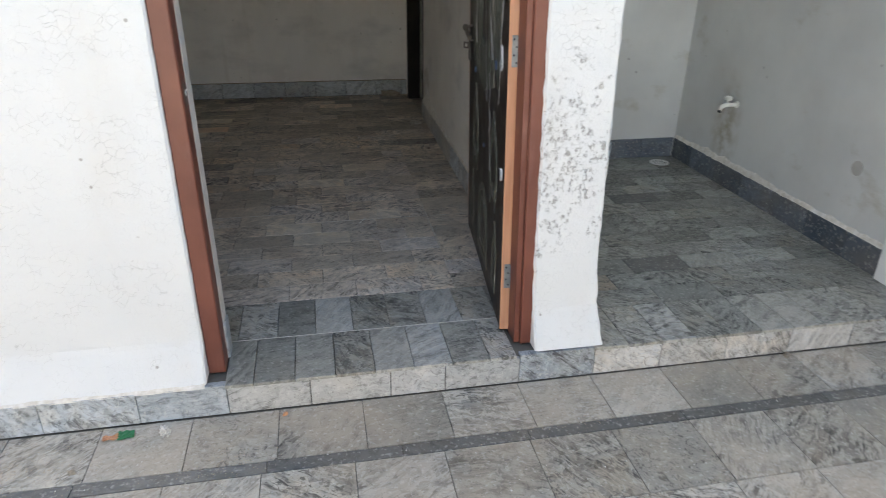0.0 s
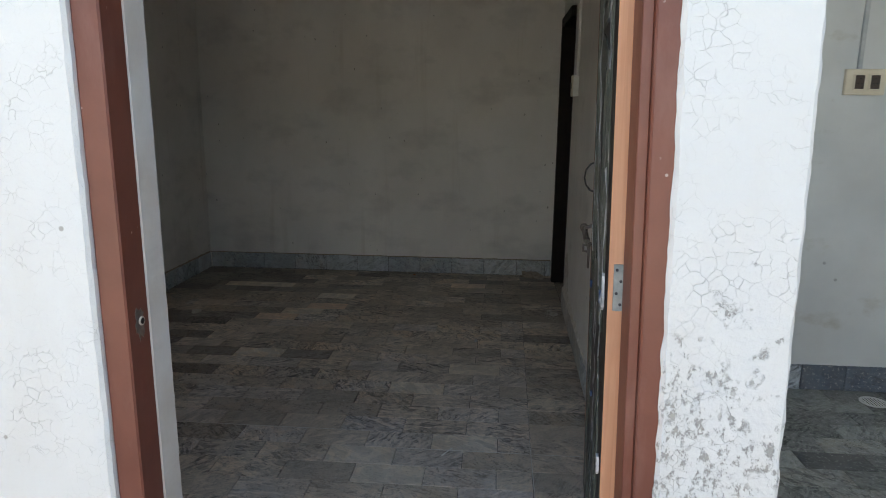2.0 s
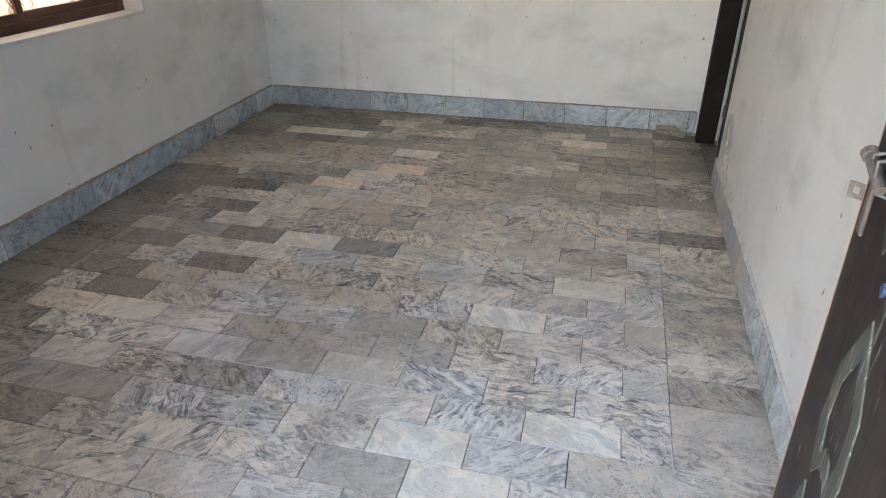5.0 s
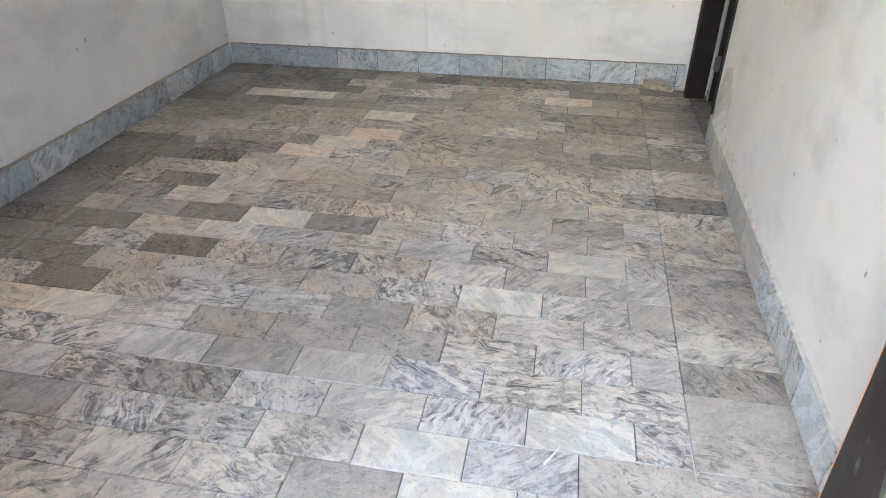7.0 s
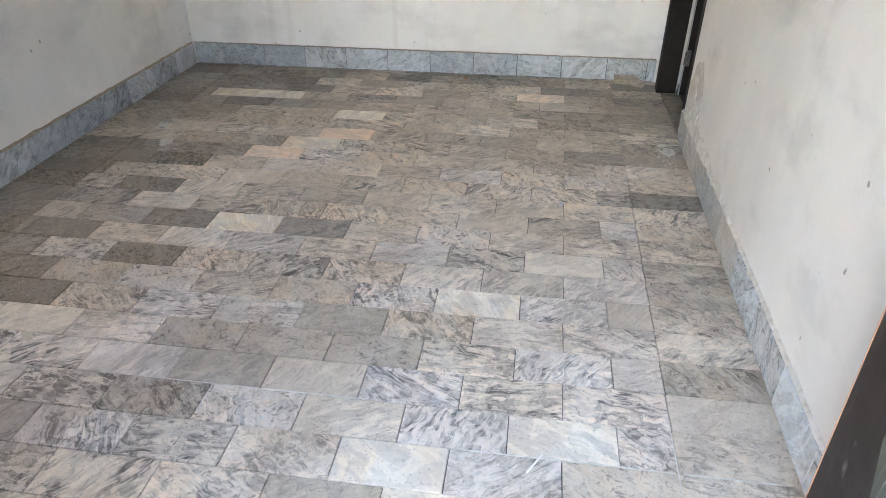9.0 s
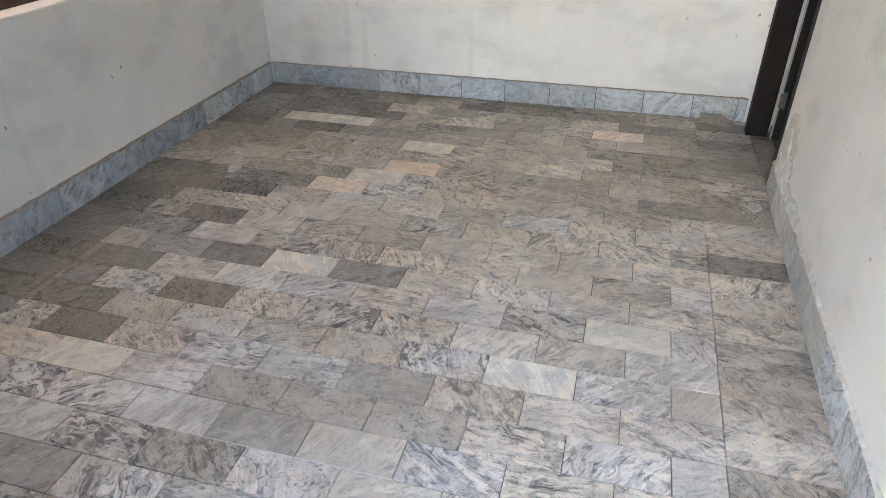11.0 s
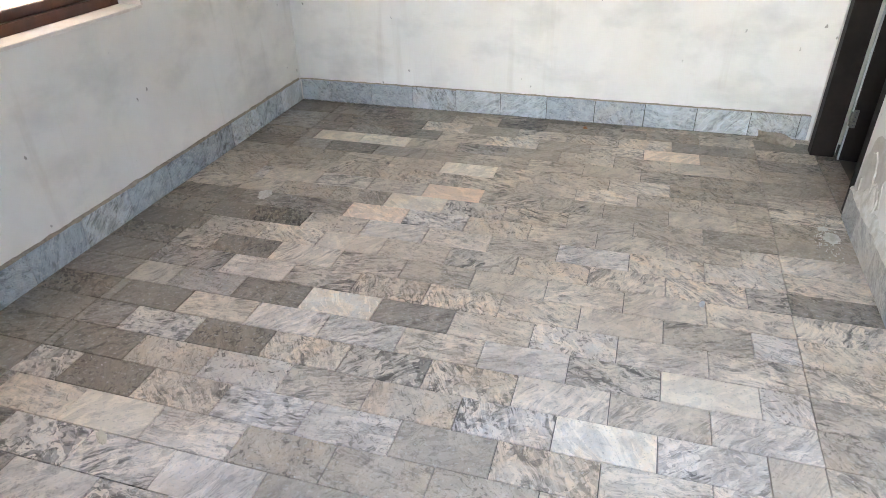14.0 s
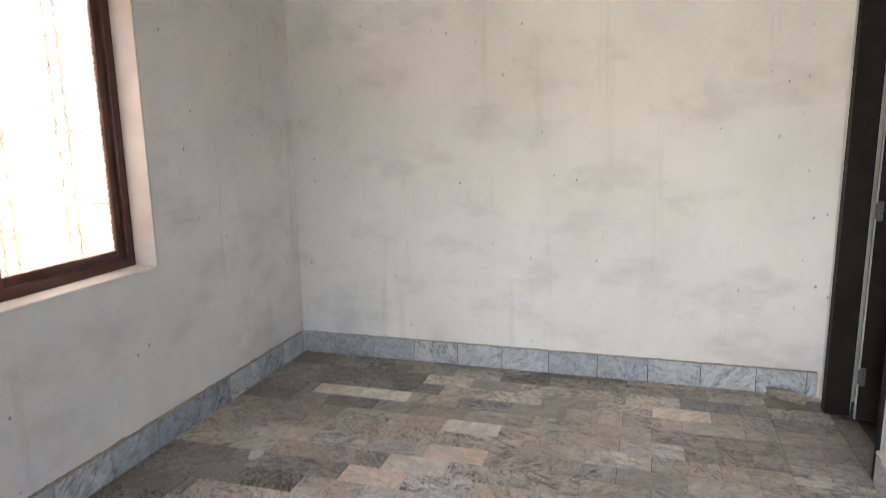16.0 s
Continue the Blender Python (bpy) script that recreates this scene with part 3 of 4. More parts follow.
# base slabs that carry the tiles
structure("floor_base", box(XL, XR, NOSE + 0.022, YB, -0.15, -0.010), M_GROUT, "mortar bed of the marble floor", "floor")
structure("floor_base_recess", box(XR, 4.6, NOSE + 0.022, YB, -0.15, -0.010), M_GROUT, "mortar bed of the recess floor", "floor")
structure("pavement", box(-2.9, 4.2, -4.4, NOSE + 0.017, -0.155, ZG - 0.006), M_GROUT, "mortar bed of the yard paving", "pavement")

# yard walls, unseen and added to bounce light, and the house next door
structure("wall_yard_front", box(-2.9, 4.2, -4.6, -4.4, -0.2, 2.2), M_BOUND, "unseen plain yard wall, added for bounced light", "wall")
structure("wall_yard_side", box(AX1, AX1 + 0.2, -4.4, 1.82, -0.2, 2.6), M_BOUND, "unseen plain yard wall, added for bounced light", "wall")
structure("wall_neighbour", box(-3.1, -2.9, -4.6, 10.0, -0.2, 3.0), M_CREAM, "cream-washed wall of the neighbouring house", "wall")

# ---------------------------------------------------------------- entrance frame and leaf
def door_frame():
    f = empty("door_frame", pose(OX0, YF + 0.015, 0), "red-brown painted door frame with chipped paint drops", "door frame")
    w = OX1 - OX0
    part("left_post", box(0.0, 0.062, 0.003, 0.093, 0.0, DH, bevel=0.004), M_BROWN, f)
    bm = box(w - 0.012, w + 0.06, -0.004, 0.098, 0.0, DH, bevel=0.004)
    add_box(bm, w - 0.034, w - 0.012, 0.012, 0.098, 0.0, DH - 0.06, bevel=0.002)
    for v in bm.verts:          # this post stands out of plumb, like the pier
        v.co.x -= 0.026 * v.co.z
    part("right_post", bm, M_BROWN, f)
    part("head", box(0.062, w - 0.08, 0.0, 0.093, DH - 0.06, DH, bevel=0.004), M_BROWN, f)
    rnd = random.Random(2)
    o = [(0.050 + rnd.uniform(0.012, 0.026) * math.cos(a), 1.03 + rnd.uniform(0.026, 0.044) * math.sin(a)) for a in np.linspace(0, 2 * math.pi, 22, endpoint=False)]
    lock = part("bolt_keep", add_prism(bmesh.new(), o, 0.0615, 0.0632), M_RUSTY, f, "scratched grey patch round the bolt hole")
    part("bolt_rim", tube([(0.063, 0.056, 1.034), (0.0665, 0.056, 1.034)], 0.0105, 14), M_MORTAR, lock, "pale worn rim")
    # no real opening: a black disc carries the dark of the hole
    part("bolt_hole", tube([(0.0655, 0.056, 1.034), (0.0672, 0.056, 1.034)], 0.0075, 12), M_BLACK, lock)
    return f


def hinge(leaf, z):
    h = part("hinge", box(0.011, 0.034, -0.0035, -0.0005, z - 0.05, z + 0.05, bevel=0.0008), M_STEEL, leaf, "zinc-plated butt hinge")
    part("knuckle", tube([(0.039, -0.006, z - 0.05), (0.039, -0.006, z + 0.05)], 0.0055, 10), M_STEEL, h)
    for k, (dx, dz) in enumerate(((0.018, 0.038), (0.027, 0.014), (0.018, -0.012), (0.027, -0.036))):
        part("screw", tube([(dx, -0.0045, z + dz), (dx, -0.003, z + dz)], 0.0035, 8), M_SCREW, h)


def ring_outline(bm, outline, centre, inner, x0, x1):
    """A closed frame: the outline and a smaller copy of it, with depth."""
    n = len(outline)
    small = [(centre[0] + (y - centre[0]) * inner, centre[1] + (z - centre[1]) * inner) for y, z in outline]
    v = [[bm.verts.new((x, *p)) for p in loop] for x in (x0, x1) for loop in (outline, small)]
    for k in range(n):
        j = (k + 1) % n
        bm.faces.new((v[0][k], v[0][j], v[1][j], v[1][k]))
        bm.faces.new((v[2][k], v[3][k], v[3][j], v[2][j]))
        bm.faces.new((v[0][k], v[2][k], v[2][j], v[0][j]))
        bm.faces.new((v[1][k], v[1][j], v[3][j], v[3][k]))
    bmesh.ops.recalc_face_normals(bm, faces=bm.faces[:])
    return bm


def door_leaf():
    d = empty("door", pose(2.095, 2.188, 0.012, 0, -1.25, -6.2), "dark worn wooden door standing open with torn film", "door")
    d.scale = (1.0, 1.05, 1.065)
    W, T, H = 1.062, 0.042, 2.085
    part("slab", box(0.001, T, 0.004, W - 0.003, 0, H, bevel=0.002), M_DOOR, d)
    part("hinge_edge", box(0.0, T, -0.0005, 0.004, 0, H, bevel=0.001), M_PINE, d, "raw pine edge with knots")
    part("free_edge", box(0.0005, T, W - 0.003, W, 0, H, bevel=0.001), M_PINE, d, "raw pine edge")
    for z in (0.235, 1.055, 1.86):
        hinge(d, z)
    f0, f1 = -0.0025, 0.0012

    def inlay(outline, centre, inner):
        part("inlay", ring_outline(bmesh.new(), outline, centre, inner, f0, f1), M_INLAY, d, "grey pressed ornament")

    def arch(cy, z0, z1, w, steps=12):
        r = w / 2
        top = [(cy + r * math.cos(a), z1 - r * 1.4 + 1.4 * r * math.sin(a)) for a in np.linspace(0, math.pi, steps)]
        return top + [(cy - r, z0), (cy + r, z0)]
    mid = 0.53
    # tall pointed panel with nested bands
    for s, inn in ((1.0, 0.86), (0.72, 0.82), (0.48, 0.72)):
        hw, hz = 0.25 * s, 0.40 * (0.55 + 0.45 * s)
        o = [(mid, 1.22 + hz), (mid + hw, 1.22 + hz * 0.84), (mid + hw, 1.22 - hz * 0.84), (mid, 1.22 - hz), (mid - hw, 1.22 - hz * 0.84), (mid - hw, 1.22 + hz * 0.84)]
        inlay(o, (mid, 1.22), inn)
    # arches above and below
    for z0, z1, w in ((1.64, 2.02, 0.34), (1.70, 1.95, 0.19), (0.07, 0.42, 0.30), (0.12, 0.36, 0.17)):
        inlay(arch(mid, z0, z1, w), (mid, (z0 + z1) / 2), 0.8)
    # corner brackets and lozenges, mirrored
    for s in (-1, 1):
        y = mid + s * 0.33
        inlay([(y + 0.05, 1.98), (y - 0.05, 1.98), (y - 0.05, 1.00), (y, 0.89), (y + 0.05, 0.97)], (y, 1.46), 0.62)
        inlay([(y + 0.012, 1.90), (y - 0.012, 1.90), (y - 0.012, 1.06), (y + 0.012, 1.06)], (y, 1.48), 0.5)
        y = mid + s * 0.27
        loz = [(y, 0.80), (y + 0.085, 0.66), (y + 0.10, 0.52), (y + 0.06, 0.41), (y + 0.025, 0.46), (y - 0.025, 0.46), (y - 0.06, 0.41), (y - 0.10, 0.52), (y - 0.085, 0.66)]
        inlay(loz, (y, 0.60), 0.62)
        y = mid + s * 0.34
        inlay([(y, 0.38), (y + 0.05, 0.26), (y + 0.045, 0.08), (y - 0.045, 0.08), (y - 0.05, 0.26)], (y, 0.22), 0.66)
    # torn film: narrow twisted ribbons and rags, each its own piece
    rnd = random.Random(5)
    for y0, z0, y1, z1, w in ((0.62, 1.90, 0.30, 0.98, 0.010), (0.55, 1.62, 0.42, 0.80, 0.006), (0.14, 1.96, 0.10, 1.50, 0.012),
                              (0.36, 0.92, 0.30, 0.55, 0.014), (0.78, 1.45, 0.74, 0.98, 0.005), (0.08, 1.30, 0.12, 0.86, 0.008)):
        bm = bmesh.new()
        prev = None
        for k in range(13):
            u = k / 12
            y = y0 + (y1 - y0) * u + rnd.uniform(-0.006, 0.006)
            z = z0 + (z1 - z0) * u
            ww = w * (0.25 + 0.5 * rnd.random())
            x = -0.004 - 0.006 * rnd.random()
            pair = [bm.verts.new((x, y - ww, z)), bm.verts.new((x - 0.004 * rnd.random(), y + ww, z + rnd.uniform(-0.01, 0.01)))]
            if prev:
                bm.faces.new((prev[0], prev[1], pair[1], pair[0]))
            prev = pair
        bmesh.ops.solidify(bm, geom=bm.faces[:], thickness=0.0008)
        part("film_strip", bm, M_FILM, d, "torn clear plastic film")
    for y, z, s in ((0.10, 1.02, 0.03), (0.05, 0.62, 0.022), (0.79, 0.86, 0.011), (0.50, 0.60, 0.010), (0.22, 0.97, 0.015)):
        o = [(y + s * rnd.uniform(0.4, 1.1) * math.cos(a), z + 1.6 * s * rnd.uniform(0.4, 1.1) * math.sin(a)) for a in np.linspace(0, 2 * math.pi, 9, endpoint=False)]
        part("film_rag", add_prism(bmesh.new(), o, -0.008, -0.002), M_BLUEFILM if z < 1.0 and y > 0.2 else M_FILM, d, "scrap of torn film")
    # bolt, hasp and handle at the free edge
    zb = 0.996
    WB = W - 0.06              # hardware set back from the free edge
    b = part("tower_bolt", tube([(-0.022, WB - 0.105, zb - 0.014), (-0.030, WB - 0.03, zb + 0.018)], 0.0105, 12), M_RUSTY, d, "painted steel sliding bolt")
    part("bolt_cap", tube([(-0.030, WB - 0.03, zb + 0.018), (-0.0315, WB - 0.018, zb + 0.023)], 0.0145, 12), M_RUSTY, b)
    for y in (WB - 0.085, WB - 0.05):
        part("bracket", tube([(0.0, y - 0.012, zb - 0.03), (-0.022, y - 0.006, zb - 0.024), (-0.030, y, zb), (-0.030, y + 0.004, zb + 0.026), (0.0, y + 0.004, zb + 0.034)], 0.0035, 8), M_RUSTY, b)
    part("lever", box(-0.016, -0.008, WB - 0.04, WB - 0.016, zb - 0.125, zb - 0.015, bevel=0.003), M_RUSTY, b)
    bm = bmesh.new()
    hs = [(W - 0.040, zb - 0.080), (W - 0.011, zb - 0.080), (W - 0.011, zb - 0.050), (W - 0.040, zb - 0.050)]
    ring_outline(bm, hs, (W - 0.0255, zb - 0.065), 0.5, -0.012, -0.009)
    bmesh.ops.rotate(bm, cent=(-0.0105, W - 0.040, 0), verts=bm.verts, matrix=Matrix.Rotation(radians(50), 3, 'Z'))
    part("hasp", bm, M_RUSTY, d, "steel hasp plate with a hole")
    hy = W - 0.03
    part("pull_handle", tube([(0.0, hy, 1.240), (-0.013, hy, 1.235), (-0.029, hy, 1.215), (-0.034, hy, 1.188), (-0.028, hy, 1.162), (-0.013, hy, 1.143), (0.0, hy, 1.138)], 0.0032, 8), M_BLACKIRON, d, "bent black wire handle")
    return d


door_frame()
door_leaf()


# ---------------------------------------------------------------- window
def window():
    w = empty("window_1", pose(0, 0, 0), "dark wooden two-sash window with figured glass", "window", kind="structure")
    x0, x1 = XL - 0.185, XL - 0.125
    y0, y1, z0, z1 = WY0, WY1, WZ0, WZ1
    t = 0.05
    part("frame_side", box(x0, x1, y0, y0 + t, z0, z1, bevel=0.004), M_WINWOOD, w)
    part("frame_side", box(x0, x1, y1 - t, y1, z0, z1, bevel=0.004), M_WINWOOD, w)
    part("frame_top", box(x0, x1, y0 + t, y1 - t, z1 - t, z1, bevel=0.004), M_WINWOOD, w)
    part("frame_bottom", box(x0, x1, y0 + t, y1 - t, z0, z0 + t, bevel=0.004), M_WINWOOD, w)
    ym = (y0 + y1) / 2
    for a, b, dx in ((y0 + t, ym + 0.02, 0.0), (ym - 0.02, y1 - t, -0.024)):
        xa, xb = x1 - 0.022 + dx, x1 + 0.004 + dx
        s = 0.042
        bm = box(xa, xb, a, a + s, z0 + t, z1 - t, bevel=0.003)
        add_box(bm, xa, xb, b - s, b, z0 + t, z1 - t, bevel=0.003)
        add_box(bm, xa, xb, a + s, b - s, z0 + t, z0 + t + s, bevel=0.003)
        add_box(bm, xa, xb, a + s, b - s, z1 - t - s, z1 - t, bevel=0.003)
        sash = part("sash", bm, M_WINWOOD, w)
        pane = part("pane", box(xa + 0.009, xa + 0.013, a + s - 0.004, b - s + 0.004, z0 + t + s - 0.004, z1 - t - s + 0.004), M_LIGHTGLASS, sash, "figured glass pane")
        pane.visible_shadow = False
    part("latch", tube([(x1 + 0.004, ym, 1.60), (x1 + 0.018, ym, 1.60), (x1 + 0.018, ym + 0.004, 1.55)], 0.006, 8), M_BLACKIRON, w, "small black window latch")
    part("window_sill", box(XL - 0.125, XL + 0.004, y0, y1, z0 - 0.012, z0 + 0.004, bevel=0.003), M_REVEAL, w, "pale dusty sill")
    part("reveal", box(XL - 0.125, XL + 0.003, y1 - 0.004, y1 + 0.012, z0, z1 + 0.012, bevel=0.002), M_REVEAL, w, "pale painted reveal")
    part("reveal", box(XL - 0.125, XL + 0.003, y0, y1, z1 - 0.004, z1 + 0.012, bevel=0.002), M_REVEAL, w, "pale painted reveal")
    xg = XL - 0.205
    for zb in (1.155, 1.245, 1.59, 1.68, 1.91, 2.0):
        part("grille_bar", tube([(xg, y0, zb), (xg, y1, zb)], 0.0065, 6), M_BLACKIRON, w)
    for yb in (4.10, 4.16, 4.45, 4.51, 4.80, 4.86, 5.13, 5.19):
        part("grille_bar", tube([(xg - 0.013, yb, z0), (xg - 0.013, yb, z1)], 0.0065, 6), M_BLACKIRON, w)


window()


# ---------------------------------------------------------------- inner doorway
def inner_door():
    f = empty("inner_door_frame", pose(XR - 0.028, IY0, 0), "black-brown painted inner door frame", "door frame")
    w = IY1 - IY0
    part("near_post", box(0.030, 0.118, 0.0, 0.075, 0, IH, bevel=0.004), M_DARKWOOD, f)
    part("far_post", box(-0.004, 0.118, w - 0.075, w, 0, IH, bevel=0.004), M_DARKWOOD, f)
    part("head", box(-0.004, 0.118, 0.075, w - 0.075, IH - 0.075, IH, bevel=0.004), M_DARKWOOD, f)
    d = empty("inner_door", pose(XR + 0.098, IY1 - 0.125, 0.008, 0, 0, 80), "black-brown inner door standing open", "door")
    part("slab", box(0, 0.04, -0.682, -0.006, 0, IH - 0.088, bevel=0.003), M_DARKWOOD, d)
    for z0, z1 in ((0.16, 0.95), (1.10, IH - 0.24)):
        part("panel", box(-0.006, 0.002, -0.56, -0.13, z0, z1, bevel=0.004), M_DARKWOOD, d)
    for z in (0.24, 1.12, 1.95):
        h = part("hinge", box(-0.003, 0.001, -0.032, -0.005, z - 0.05, z + 0.05, bevel=0.001), M_OLDSTEEL, d, "worn zinc hinge")
        for dz in (-0.036, -0.012, 0.012, 0.036):
            part("screw", tube([(-0.0045, -0.020, z + dz), (-0.0025, -0.020, z + dz)], 0.0035, 8), M_SCREW, h)
        part("knuckle", tube([(-0.005, -0.002, z - 0.04), (-0.005, -0.002, z + 0.04)], 0.0055, 8), M_OLDSTEEL, h)
    part("hinge_edge", box(0.001, 0.039, -0.006, 0.002, 0, IH - 0.088), M_CONDUIT, d, "bare grey edge")


inner_door()


# ---------------------------------------------------------------- fittings
def switch_box():
    s = empty("light_switch", EAST @ pose(XR, 5.49, 1.63), "cream surface switch box on the wall", "switch")
    part("back_box", box(-0.038, 0.002, -0.045, 0.045, 0, 0.14, bevel=0.004), M_WHITEPLASTIC, s)
    part("cover", box(-0.046, -0.038, -0.047, 0.047, -0.002, 0.142, bevel=0.003), M_CREAMPLASTIC, s)
    part("rocker", box(-0.050, -0.046, -0.02, 0.02, 0.05, 0.09, bevel=0.002), M_SWITCH, s)
    c = empty("wall_conduit", EAST @ pose(XR, 5.49, 1.772), "white plastic cable conduit above the switch", "conduit")
    part("channel", box(-0.016, 0.001, -0.012, 0.012, 0, ZC - 1.772, bevel=0.002), M_WHITEPLASTIC, c)


def socket_board():
    s = empty("socket_board", pose(3.685, AY1, 1.685), "cream socket board with two brown outlets", "socket")
    part("plate", box(-0.10, 0.10, -0.022, 0.001, -0.065, 0.065, bevel=0.004), M_CREAMPLASTIC, s)
    for dx in (-0.032, 0.044):
        o = part("outlet", box(dx - 0.032, dx + 0.032, -0.027, -0.022, -0.042, 0.042, bevel=0.002), M_CREAMPLASTIC, s)
        part("socket_face", box(dx - 0.022, dx + 0.022, -0.030, -0.027, -0.034, 0.034, bevel=0.002), M_SWITCH, o)
        # pin holes are black discs, their inner shade given as colour
        for ex, ez in ((0, 0.016), (-0.009, -0.008), (0.009, -0.008)):
            part("pin_hole", tube([(dx + ex, -0.031, ez), (dx + ex, -0.0295, ez)], 0.0035, 8), M_BLACK, o)
    c = empty("wall_conduit", pose(3.652, AY1, 1.752), "grey cable conduit above the socket board", "conduit")
    part("channel", box(-0.011, 0.011, -0.015, 0.001, 0, ZC - 1.752, bevel=0.002), M_CONDUIT, c)


def wall_tap():
    t = empty("wall_tap", pose(AX1, 3.715, 0.543), "white plastic wall tap with black nozzle", "tap")
    part("flange", tube([(0.001, 0, 0), (-0.012, 0, 0)], 0.021, 16), M_WHITEPLASTIC, t)
    part("body", tube([(-0.012, 0, 0), (-0.05, 0, 0), (-0.085, 0.0, -0.002), (-0.108, 0.0, -0.012), (-0.118, 0.0, -0.034)], [0.012, 0.013, 0.014, 0.0135, 0.011], 12), M_WHITEPLASTIC, t, "", True)
    part("nozzle", tube([(-0.118, 0, -0.032), (-0.1195, 0, -0.047)], 0.0115, 12), M_BLACK, t, "black nozzle ring")
    part("stem", tube([(-0.072, 0, 0.01), (-0.072, 0, 0.03)], 0.008, 10), M_WHITEPLASTIC, t)
    part("knob", box(-0.092, -0.052, -0.02, 0.02, 0.03, 0.056, bevel=0.006), M_WHITEPLASTIC, t)


def floor_drain():
    d = empty("floor_drain", pose(3.885, 4.222, 0.0), "off-white plastic floor drain grate", "drain")
    bm = bmesh.new()
    o = [(0.07 * math.cos(a), 0.07 * math.sin(a)) for a in np.linspace(0, 2 * math.pi, 24, endpoint=False)]
    ring_outline(bm, o, (0, 0), 0.80, 0.0, 0.005)
    bmesh.ops.rotate(bm, verts=bm.verts, matrix=Matrix.Rotation(radians(-90), 3, 'Y'))
    part("rim", bm, M_WHITEPLASTIC, d)
    # flat black disc in place of the shaded well under the grate
    part("well", tube([(0, 0, 0.0002), (0, 0, 0.001)], 0.057, 20), M_BLACK, d)
    for k in range(-3, 4):
        h = math.sqrt(0.056 ** 2 - (k * 0.015) ** 2)
        part("grate_bar", box(k * 0.015 - 0.0045, k * 0.015 + 0.0045, -h, h, 0.001, 0.004, bevel=0.001), M_WHITEPLASTIC, d)


o = [(2.655 + 0.036 * math.cos(a), 0.461 + 0.038 * math.sin(a)) for a in np.linspace(0, 2 * math.pi, 20, endpoint=False)]
tagged(part("wall_patch", add_prism(bmesh.new(), o, AX1 - 0.003, AX1 + 0.001), M_CEMENT), "round grey cement patch on the wall", "patch")


def plaster_damage():
    """The blistered patch above the end of the east skirting, ringed by ridges of loose plaster."""
    rnd = random.Random(12)
    base = empty("wall_patch", EAST @ pose(XR, 5.66, 0.17), "blistered damp plaster patch ringed with white crumbs", "patch")
    def loop(cy, cz, ry, rz, n=26):
        return [(cy + ry * rnd.uniform(0.82, 1.1) * math.cos(a), max(0.0, cz + rz * rnd.uniform(0.85, 1.1) * math.sin(a))) for a in np.linspace(0, 2 * math.pi, n, endpoint=False)]
    o = loop(0.0, 0.11, 0.17, 0.19)
    part("damp_spot", add_prism(bmesh.new(), o, -0.0022, 0.001), M_DAMP, base)
    for cy, cz, ry, rz in ((0.04, 0.10, 0.085, 0.12), (-0.09, 0.05, 0.06, 0.08)):
        pts = [(-0.003, y, z) for y, z in loop(cy, cz, ry, rz)]
        cut = rnd.randint(3, 8)
        part("ridge", tube(pts[cut:], [rnd.uniform(0.0025, 0.0065) for p in pts[cut:]], 6), M_MORTAR, base, "white ridge of loose plaster")


plaster_damage()
switch_box()
socket_board()
wall_tap()
floor_drain()


# ---------------------------------------------------------------- litter and crumbs
def lump(name, x, y, z, sx, sy, sz, material, label, category, seed, sharp=1.0):
    bm = bmesh.new()
    bmesh.ops.create_icosphere(bm, subdivisions=3, radius=1.0)
    for v in bm.verts:
        n = noise.noise(v.co * 1.7 * sharp + Vector((seed, 0, 0))) * 0.55 + noise.noise(v.co * 4.0 * sharp + Vector((0, seed, 0))) * 0.3
        v.co *= 1 + n
        v.co = Vector((v.co.x * sx, v.co.y * sy, max(v.co.z, -0.35) * sz))
    zmin = min(v.co.z for v in bm.verts)
    ob = part(name, bm, material)
    ob.location = (x, y, z - zmin)
    ob.rotation_euler = (0, 0, seed)
    return tagged(ob, label, category)


